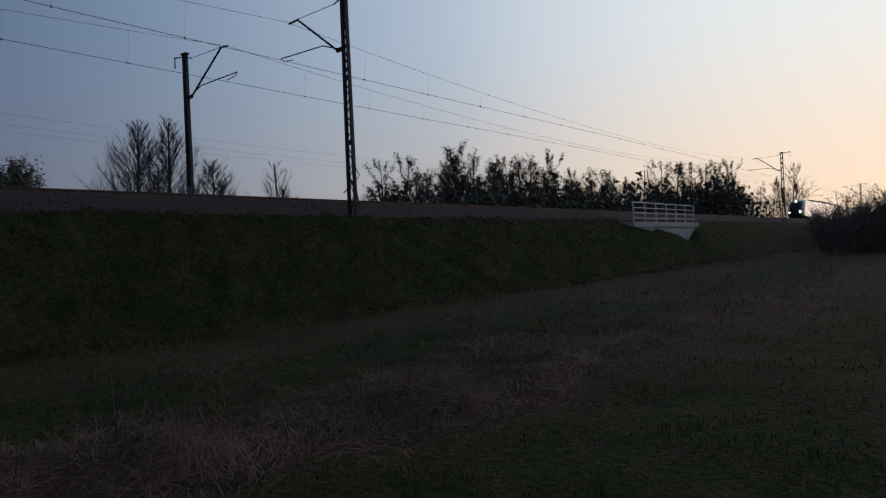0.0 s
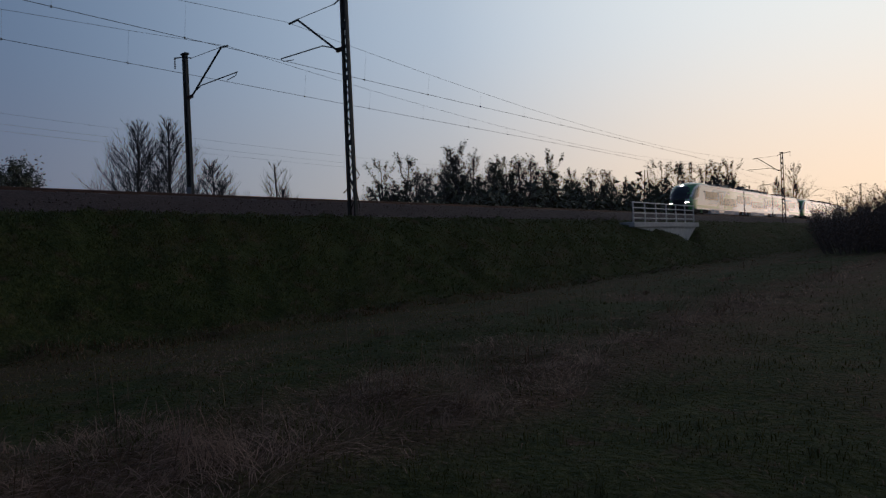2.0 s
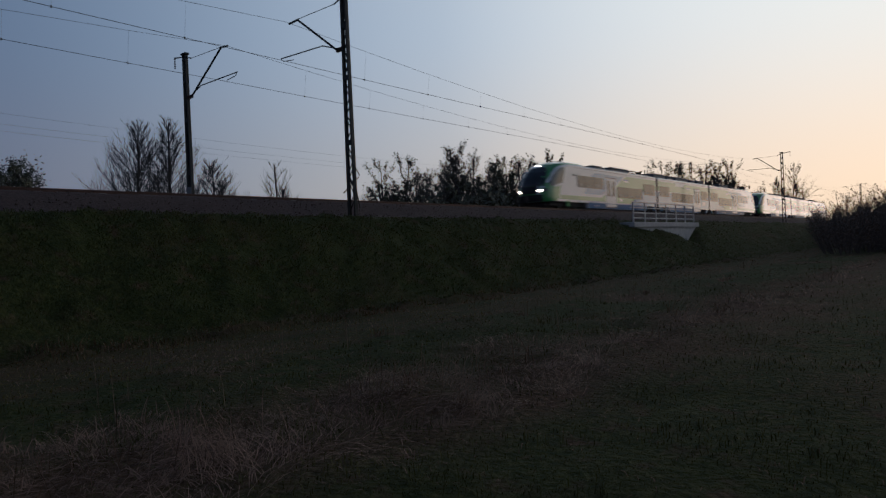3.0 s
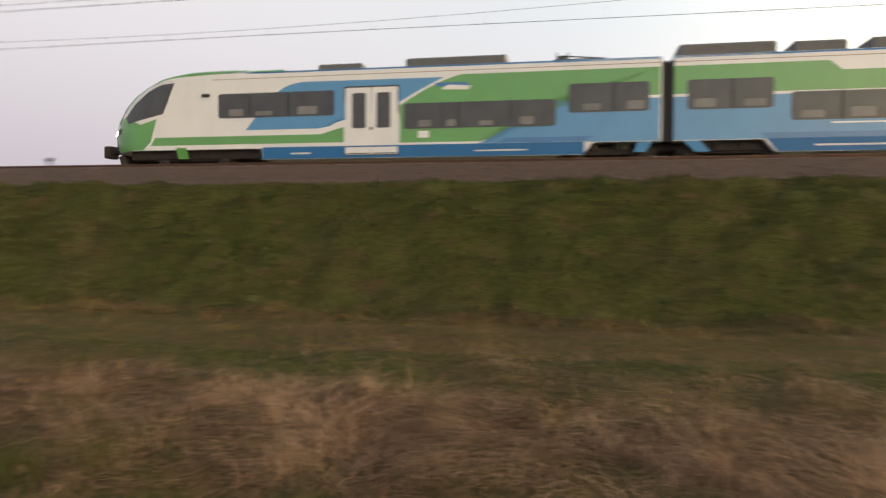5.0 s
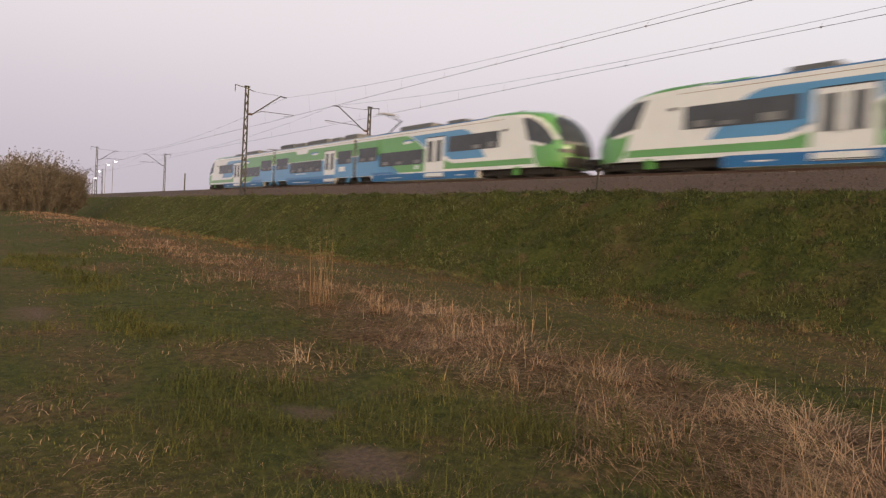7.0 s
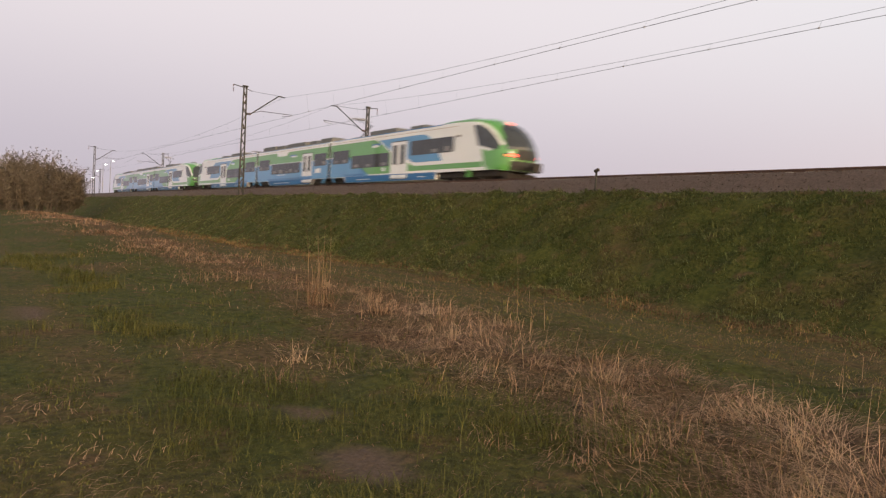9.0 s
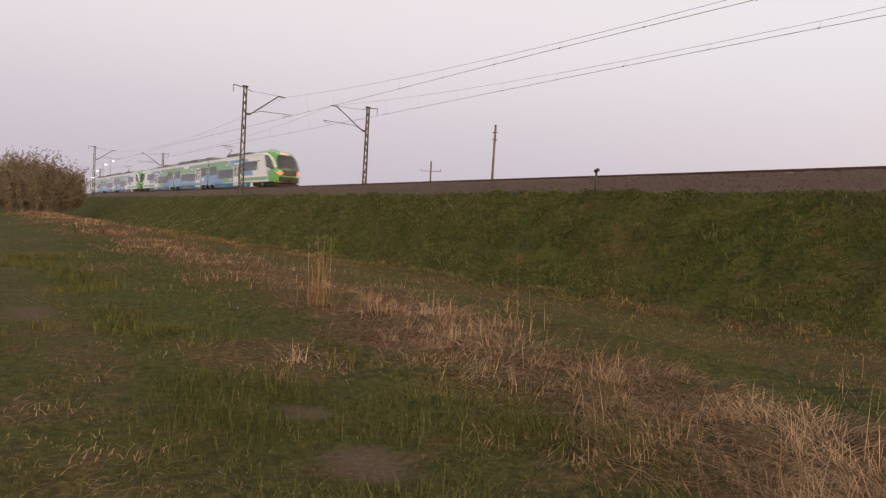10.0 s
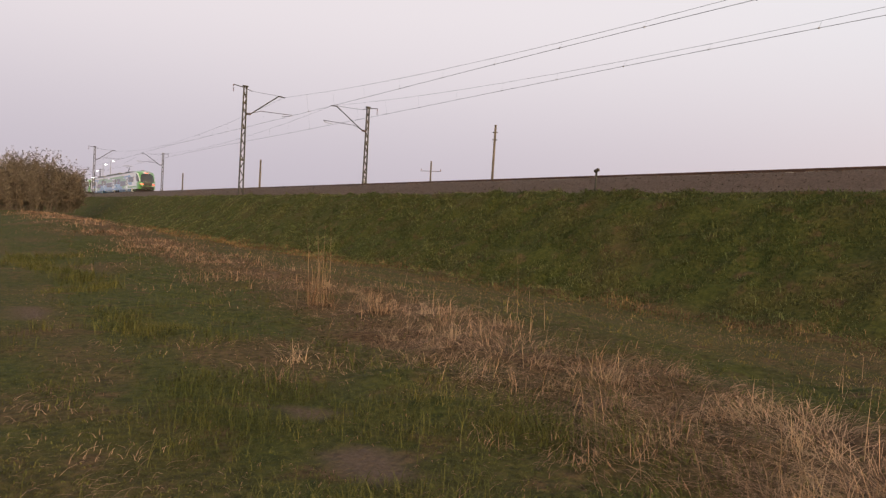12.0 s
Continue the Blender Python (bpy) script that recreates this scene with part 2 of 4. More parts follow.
def dry_at(x, y):
    """How dry the grass is: the fallen straw lies in a band between the mown track and the embankment."""
    s = y - bend(x)
    w = .9 * hash_noise(x, y, .22) + .5 * hash_noise(x, y, .8)
    band = (.82 + .45 * hash_noise(x + 3, y, .55) + .35 * hash_noise(x, y + 5, 1.4)) * math.exp(-((s - max(3.5, min(7.0, 5.3 - (.1 if x < 0 else .17) * x)) - .7 * w) / 1.7) ** 4)
    rim = .7 * math.exp(-((s - 12.8 - .3 * w) / .45) ** 2)
    if 8.4 < s < 12.4:
        rim = max(rim, .36 + .45 * hash_noise(x * .5, y * 4, .6))
    patch = max(0, hash_noise(x + 9, y, .35)) * 1.1 if s < 8.4 else max(0, hash_noise(x * .6 + 9, y, .9) - .05) * .55
    if x < 2 and s < 1.45:
        patch = max(patch, .25 + .6 * hash_noise(x, y, 1.3))
    if x < 0 and 1.5 < s < 2.1:
        patch *= .3
    return max(0.0, min(1.0, max(band * .95 + .2 * hash_noise(x, y, 2), rim, patch)))


def make_ground():
    def axis(limits):
        out = []
        for a, b, n in limits:
            out += list(np.linspace(a, b, n, endpoint=False))
        return out + [limits[-1][1]]
    xs = axis([(-2600, -700, 8), (-700, -140, 40), (-140, -30, 120), (-30, 14, 190), (14, 42, 70), (42, 56, 56), (56, 140, 70), (140, 700, 40), (700, 2600, 8)])
    ss = axis([(-2600, -100, 8), (-100, -8, 20), (-8, 1, 18), (1, 20, 95), (20, 29, 4), (29, 36, 14), (36, 200, 16), (200, 2600, 10)])
    verts, dry, soil = [], [], []
    for s in ss:
        for x in xs:
            y = s + (bend(x) if s > -100 else 0)
            verts.append((x, y, ground_z(x, y)))
            near = abs(x) < 200 and -20 < s < 40
            dry.append(dry_at(x, y) if near else .25)
            soil.append(soil_at(x, y) if near else 0.0)
    n = len(xs)
    faces = [(j * n + i, j * n + i + 1, (j + 1) * n + i + 1, (j + 1) * n + i) for j in range(len(ss) - 1) for i in range(n - 1)]
    ob = obj("ground", verts, faces, M_GROUND, smooth=True)
    for name, vals in (("dry", dry), ("soil", soil)):
        at = ob.data.attributes.new(name, "FLOAT", "POINT")
        at.data.foreach_set("value", vals)
    return tagged(ob, "spring meadow and grassy railway embankment with dry straw", "ground", kind="structure")


make_ground()


def sweep(name, prof, lo, hi, step, material, wob=0.0):
    xs = [lo + i * step for i in range(int((hi - lo) / step) + 1)]
    verts, faces = [], []
    k = len(prof)
    for x in xs:
        for s, z in prof:
            d = wob * hash_noise(x, s * 3 + z, 1.3)
            verts.append((x, s + bend(x) + d, z + d * .7))
    for i in range(len(xs) - 1):
        for j in range(k - 1):
            faces.append((i * k + j, i * k + j + 1, (i + 1) * k + j + 1, (i + 1) * k + j))
    return obj(name, verts, faces, material)


def make_track():
    b = [(18.35, 3.0), (18.7, 3.15), (19.2, 3.48), (19.55, 3.68), (19.9, 3.73), (21.4, 3.72), (22.9, 3.72), (24.2, 3.84), (25.7, 3.84), (27.1, 3.85), (27.5, 3.80), (28.4, 3.1), (28.6, 3.0)]
    tagged(sweep("ballast", b, -420, 420, .5, M_BALLAST, .06), "brown crushed stone ballast bed under the rails", "ballast", kind="structure")
    for c, top in ((TRACK1, RAIL_Z), (TRACK2, RAIL2_Z)):
        tr = tagged(empty("track"), "straight railway track with rusty steel rails on sleepers", "railway track", group="railway tracks")
        for side in (-.7525, .7525):
            o = c + side
            prof = [(o - .036, top), (o + .036, top), (o + .036, top - .04), (o + .01, top - .05), (o + .01, top - .13), (o + .07, top - .15), (o - .07, top - .15), (o - .01, top - .13), (o - .01, top - .05), (o - .036, top - .04), (o - .036, top)]
            r = sweep("rail", prof, -420, 420, 4, M_RAIL)
            r.parent = tr
        g = Geo().box((0, 0, 0), (.26, 2.5, .2), bevel=.02)
        me = None
        for i in range(290):
            x = -87 + i * .6
            if me is None:
                q = g.make("sleeper", M_SLEEPER, tr)
                me = q.data
            else:
                q = new("sleeper", me)
                q.parent = tr
            q.matrix_basis = pose(x, c + bend(x), top - .245, 0, 0, heading(x))


make_track()


def make_loose_stones():
    rng = np.random.default_rng(4)
    g = Geo()
    tet = np.array([(1, .1, -.5), (-.6, .9, -.4), (-.5, -.8, -.5), (.1, 0, .8), (.5, .6, .3)])
    for i in range(5200):
        x = rng.uniform(-75, 45) if i < 4200 else rng.uniform(-150, 100)
        s = rng.uniform(18.3, 19.75)
        z = float(np.interp(s, (18.3, 18.7, 19.2, 19.55, 19.9), (3.02, 3.15, 3.48, 3.68, 3.73)))
        r = rng.uniform(.015, .042) if rng.random() < .985 else .05
        v = tet * r * rng.uniform(.7, 1.3, 3)
        a = rng.uniform(0, 6.28)
        ca, sa = math.cos(a), math.sin(a)
        k = len(g.v)
        g.v += [(x + p[0] * ca - p[1] * sa, s + bend(x) + p[0] * sa + p[1] * ca, z + .02 + p[2]) for p in v]
        g.f += [(k, k + 1, k + 2), (k, k + 4, k + 1), (k + 1, k + 3, k + 2), (k + 2, k + 3, k), (k, k + 3, k + 4), (k + 1, k + 4, k + 3)]
    tagged(g.make("ballast_stone", M_STONE), "loose brown ballast stones on the track shoulder", "stones", kind="stuff")


make_loose_stones()

# ---------------------------------------------------------------- overhead line
MAST_TOP, ROOT_Z, SUP_Z, WIRE_Z = 11.58, 9.47, 11.23, 9.64


def make_mast(x, near):
    """Lattice mast at its foot; the arm reaches along +y for the near row."""
    s0 = NEAR_MASTS if near else FAR_MASTS
    reach = (TRACK1 - NEAR_MASTS) if near else (FAR_MASTS - TRACK2)
    d = 1 if near else -1
    foot = 3.0
    x += .22 if near and 0 < x < 50 else 0
    h = MAST_TOP - foot
    th = empty("catenary_mast", pose(x, s0 + bend(x), foot, 0, 0, heading(x) + (0 if near else 180)))
    tagged(th, "dark steel lattice catenary mast with bracket arm beside the track", "catenary mast", group="catenary masts")
    wb, wt = .205, .135

    def half(z):
        return wb + (wt - wb) * z / h
    for sy in (-1, 1):
        g = Geo()
        g.angle_bar((0, sy * wb, 0), (0, sy * wt, h), .15, .02)
        for sx in (-.065, .065):
            g.angle_bar((sx, sy * (wb - .03), 0), (sx, sy * (wt - .03), h), .016, .07)
        g.make("chord", M_STEEL, th)
    n = 13
    for i in range(n):
        z0, z1 = .25 + i * (h - .6) / n, .25 + (i + 1) * (h - .6) / n
        q = -1 if i % 2 else 1
        for sx in (-.06, .06):
            Geo().angle_bar((sx, q * half(z0) * .9, z0), (sx, -q * half(z1) * .9, z1), .012, .05).make("diagonal", M_STEEL, th)
    for z in (.33 * h, .62 * h, .85 * h):
        Geo().box((0, 0, z), (.155, 2 * half(z) + .02, .16)).make("batten_plate", M_STEEL, th)
    Geo().box((0, 0, h + .01), (.24, .42, .1), bevel=.02).make("cap_plate", M_STEEL, th)
    Geo().box((0, 0, -.52), (.6, .7, .9), bevel=.05).make("footing", M_SLEEPER, th)
    if near and 0 < x < 50:
        g = Geo()
        for p, q in (((-.1, -.32, 1.0), (.1, .3, 1.75)), ((-.1, .34, .95), (.1, -.3, 1.5)), ((.1, -.36, 1.55), (-.1, -.16, 2.1)), ((.1, -.3, .3), (-.1, -.24, 1.5)), ((0, .2, 1.1), (0, .48, .95))):
            g.tube(p, q, .022, n=5)
        g.make("climb_guard", M_STEEL, th, "crooked steel climbing guard bars")
    if not near:
        Geo().box((.1, 0, 1.9), (.02, .42, .5), bevel=.005).make("plate", M_STEEL2, th, "small grey plate on the mast")
    # cross arm and hanging insulator on the field side
    Geo().tube((0, 0, h - .12), (0, -.95, h + .02), .035).tube((0, 0, h - .12), (0, .55, h - .3), .03).make("cross_arm", M_STEEL, th)
    g = Geo()
    for i in range(6):
        g.tube((0, -.93, h - .02 - i * .09), (0, -.93, h - .07 - i * .09), .05, .03, 8)
    g.make("insulator", M_CERAMIC, th)
    # bracket
    zr, zs, zc = ROOT_Z - foot, SUP_Z - foot, WIRE_Z - foot
    strut = Geo().tube((0, .16, zr), (0, .5, zr + .02), .07, n=8)
    strut.tube((0, .5, zr + .02), (0, reach - .45, zs), .045, n=8).tube((0, reach - .5, zs), (0, reach + .08, zs - .04), .045, n=8)
    strut.make("bracket_strut", M_STEEL, th)
    Geo().tube((0, .55, h - .3), (0, reach - .4, zs + .02), .014).make("stay_rod", M_STEEL, th)
    g = Geo()
    for i in range(5):
        g.tube((0, .18 + i * .07, zr), (0, .22 + i * .07, zr + .004), .10, .07, 8)
    g.make("strut_insulator", M_CERAMIC, th)
    Geo().path([(0, .5, zr + .08), (0, 1.3, zr + .36), (0, reach + .72, zc + .24)], .026).make("registration_arm", M_STEEL, th)
    Geo().path([(0, reach + .72, zc + .24), (0, reach + .55, zc + .1), (0, reach - .1, zc + .03)], .018).make("steady_arm", M_STEEL2, th)
    return th


for mx in MAST_X:
    make_mast(mx, True)
    make_mast(mx, False)


def make_wires():
    for c in (TRACK1, TRACK2):
        th = tagged(empty("overhead_line"), "thin dark overhead wires hung from mast brackets", "overhead wire", group="overhead lines")
        con, mes = Geo(), Geo()
        for a, b in zip(MAST_X, MAST_X[1:]):
            n = 16
            pts, low = [], []
            for i in range(n + 1):
                u = i / n
                x = a + (b - a) * u
                z = SUP_Z - .03 - 4 * 1.32 * u * (1 - u)
                pts.append((x, c + bend(x), z))
                low.append((x, c + bend(x) + .2 * math.cos(u * math.pi * 2), WIRE_Z - 4 * .05 * u * (1 - u)))
            mes.path(pts, .008, 4)
            con.path(low, .011, 4)
            if abs(a) < 140:
                for i in range(1, n):
                    Geo().tube(pts[i], low[i], .0028, n=4).make("dropper", M_WIRE, th)
                    Geo().box(low[i], (.05, .04, .07)).make("dropper_clamp", M_STEEL2, th)
        con.make("contact_wire", M_WIRE, th)
        mes.make("messenger_wire", M_WIRE, th)


make_wires()

# ---------------------------------------------------------------- train
HALF, CAR1, MID = 1.425, 21.8, 16.3
UNIT = 2 * CAR1 + MID
NOSE = ((.55, .3), (.75, -.02), (1.1, -.14), (1.55, -.17), (1.8, -.12), (2.16, -.03), (2.68, .28), (3.1, .70), (3.4, 1.12), (3.72, 1.75), (3.97, 2.6), (4.1, 3.7))


def front_of(z):
    return float(np.interp(z, [p[0] for p in NOSE], [p[1] for p in NOSE]))


def top_of(d):
    t = float(np.interp(d, [p[1] for p in NOSE[3:]], [p[0] for p in NOSE[3:]]))
    return t if d < 5.9 else 4.1 + (3.9 - 4.1) * min(1, (d - 5.9) / .5)


def half_at(d, z):
    """Half width of the end car at d metres behind its headlamps, z above the rail."""
    t = max(0.0, min(1.0, (d - front_of(z)) / 2.2))
    w = HALF * (1 - (1 - t) ** 3) ** .5
    top = max(3.76, top_of(d))
    if z > 3.70:
        w *= max(0.0, 1 - ((z - 3.70) / (top + .002 - 3.70)) ** 2.6) ** .5
    if z < .9:
        w *= 1 - .06 * (.9 - z)
    return w


def body_mesh(stations, bottom_of):
    verts, faces = [], []
    k = None
    for d in stations:
        top, bot = top_of(d), bottom_of(d)
        zs = [bot + (top - bot) * (1 - (1 - i / 22) ** 1.7) for i in range(23)]
        row = [(d, -half_at(d, z), z) for z in zs] + [(d, half_at(d, z), z) for z in zs[::-1]]
        k = len(row)
        verts += row
    n = len(stations)
    for i in range(n - 1):
        for j in range(k):
            q = (j + 1) % k
            faces.append((i * k + j, i * k + q, (i + 1) * k + q, (i + 1) * k + j))
    faces.append(tuple(range(k))[::-1])
    faces.append(tuple((n - 1) * k + j for j in range(k)))
    return verts, faces


def flip(verts, on):
    return [(UNIT - x, -y, z) for x, y, z in verts] if on else verts


def plate(name, pts, material, parent, side, off, turned, label="", mid=False, thick=.03, cut=3):
    """A thin panel that lies on the car's side; pts are (d, z)."""
    bm = bmesh.new()
    vs = [bm.verts.new((d, 0, z)) for d, z in pts]
    f = bm.faces.new(vs)
    if not mid and min(p[0] for p in pts) < 3.2:
        bmesh.ops.triangulate(bm, faces=[f])
        for _ in range(3):
            bmesh.ops.subdivide_edges(bm, edges=bm.edges[:], cuts=1, use_grid_fill=True)
    else:
        z_hi = max(p[1] for p in pts)
        bmesh.ops.triangulate(bm, faces=[f])
        if z_hi > 3.42:
            bmesh.ops.bisect_plane(bm, geom=bm.verts[:] + bm.edges[:] + bm.faces[:], plane_co=(0, 0, 3.76), plane_no=(0, 0, 1))
            bmesh.ops.bisect_plane(bm, geom=bm.verts[:] + bm.edges[:] + bm.faces[:], plane_co=(0, 0, 3.81), plane_no=(0, 0, 1))
    r = bmesh.ops.extrude_face_region(bm, geom=bm.faces[:])
    back = {v for v in r["geom"] if isinstance(v, bmesh.types.BMVert)}
    for v in bm.verts:
        d, z = v.co.x, v.co.z
        w = (half_at(max(6.5, d) if mid else d, z)) + (off - thick if v in back else off)
        v.co.y = w * side
    bmesh.ops.recalc_face_normals(bm, faces=bm.faces[:])
    bm.verts.index_update()
    verts = [tuple(v.co) for v in bm.verts]
    faces = [[v.index for v in q.verts] for q in bm.faces]
    bm.free()
    return obj(name, flip(verts, turned), faces, material, parent, label)


def front_plate(name, pts, material, parent, off, turned, label=""):
    """A panel on the rounded nose; pts are (y, z)."""
    bm = bmesh.new()
    f = bm.faces.new([bm.verts.new((0, y, z)) for y, z in pts])
    bmesh.ops.triangulate(bm, faces=[f])
    for _ in range(3):
        bmesh.ops.subdivide_edges(bm, edges=bm.edges[:], cuts=1, use_grid_fill=True)
    r = bmesh.ops.extrude_face_region(bm, geom=bm.faces[:])
    back = {v for v in r["geom"] if isinstance(v, bmesh.types.BMVert)}
    for v in bm.verts:
        y, z = v.co.y, v.co.z
        roof = 1.0
        if z > 3.64:
            roof = .85
        q = min(.995, abs(y) / (HALF * roof))
        v.co.x = front_of(z) + 2.2 * (1 - (1 - q * q) ** (1 / 3)) - (off - .03 if v in back else off)
    bmesh.ops.recalc_face_normals(bm, faces=bm.faces[:])
    bm.verts.index_update()
    verts = [tuple(v.co) for v in bm.verts]
    faces = [[v.index for v in q.verts] for q in bm.faces]
    bm.free()
    return obj(name, flip(verts, turned), faces, material, parent, label)


def rounded(d0, d1, z0, z1, r=.1):
    out = []
    for cx, cz, a0 in ((d1 - r, z1 - r, 0), (d0 + r, z1 - r, 90), (d0 + r, z0 + r, 180), (d1 - r, z0 + r, 270)):
        for k in range(4):
            a = radians(a0 + 30 * k)
            out.append((cx + r * math.cos(a), cz + r * math.sin(a)))
    return out


def arc(p0, p1, p2, n=8):
    """Points of a quadratic curve."""
    return [tuple((1 - u) ** 2 * a + 2 * u * (1 - u) * b + u * u * c for a, b, c in zip(p0, p1, p2)) for u in [i / n for i in range(n + 1)]]


def window(th, d0, d1, z0, z1, side, turned, mid, splits=()):
    w = plate("window", rounded(d0, d1, z0, z1), M_GLASS, th, side, .020, turned, "dark tinted window", mid)
    cuts = [d0, *splits, d1]
    rng = random.Random(int(d0 * 100) + side)
    for a, b in zip(cuts, cuts[1:]):
        if b - a < .5:
            continue
        if rng.random() < .8:
            c = a + (b - a) * rng.uniform(.12, .4)
            plate("seat_back", rounded(c, min(b - .1, c + rng.uniform(.45, .8)), z0 + .07, z0 + rng.uniform(.22, .42), .05), M_PANE, w, side, .0235, turned, "", mid, .002)
    for c in splits:
        plate("mullion", [(c - .03, z0 + .02), (c + .03, z0 + .02), (c + .03, z1 - .02), (c - .03, z1 - .02)], M_BLACK, w, side, .024, turned, "", mid, .004)
    return w


def door(th, d0, d1, side, turned, mid):
    z0, z1 = .57, 3.06
    plate("door_frame", rounded(d0 - .06, d1 + .06, z0 - .03, z1 + .06, .06), M_BLACK, th, side, .012, turned, "", mid)
    c = (d0 + d1) / 2
    for a, b in ((d0, c - .012), (c + .012, d1)):
        leaf = plate("door", rounded(a, b, z0, z1, .04), M_WHITE, th, side, .026, turned, "white sliding door leaf", mid)
        g = .27 if a == d0 else .2
        h = .2 if a == d0 else .27
        plate("door_window", rounded(a + g, b - h, z0 + .98, z1 - .2, .06), M_GLASS, leaf, side, .032, turned, "", mid, .01)
        plate("door_step_trim", [(a + .05, z0 + .02), (b - .05, z0 + .02), (b - .05, z0 + .06), (a + .05, z0 + .06)], M_GREY, leaf, side, .031, turned, "", mid, .008)
    plate("door_button", rounded(c - .05, c + .05, z0 + .9, z0 + 1.02, .03), M_BLACK, th, side, .034, turned, "", mid, .01)


def bogie(th, d, turned):
    x = UNIT - d if turned else d
    g = Geo()
    for s in (-1, 1):
        g.box((x, s * 1.0, .55), (3.4, .16, .22), bevel=.03)
        for q in (-1.3, 1.3):
            g.box((x + q, s * 1.02, .48), (.42, .22, .34), bevel=.04)
        g.tube((x - .4, s * 1.1, .62), (x - .4, s * 1.1, .95), .14, n=8).tube((x + .4, s * 1.1, .62), (x + .4, s * 1.1, .95), .14, n=8)
    g.box((x, 0, .6), (.8, 2.0, .3), bevel=.04)
    b = g.make("bogie", M_UNDER, th, "dirty dark bogie frame")
    for q in (-1.3, 1.3):
        for s in (-1, 1):
            w = Geo().tube((x + q, s * .70, .42), (x + q, s * .83, .42), .42, n=20).tube((x + q, s * .83, .42), (x + q, s * .88, .42), .16, n=10)
            w.make("wheel", M_WHEEL, b)


def roof_box(th, d0, d1, z1, turned, w=.95, name="roof_unit"):
    a, b = (UNIT - d1, UNIT - d0) if turned else (d0, d1)
    z0 = 3.8
    g = Geo().box(((a + b) / 2, 0, (z0 + z1) / 2), (b - a, 2 * w, z1 - z0), bevel=.07)
    n = max(2, int((b - a) / .35))
    for i in range(n):
        xx = a + (b - a) * (i + .5) / n
        g.box((xx, 0, z1 + .005), (.08, 2 * w * .8, .03))
        for s in (-1, 1):
            g.box((xx, s * (w + .005), (z0 + z1) / 2 + .06), (.2, .03, .16))
    g.make(name, M_GREY, th)


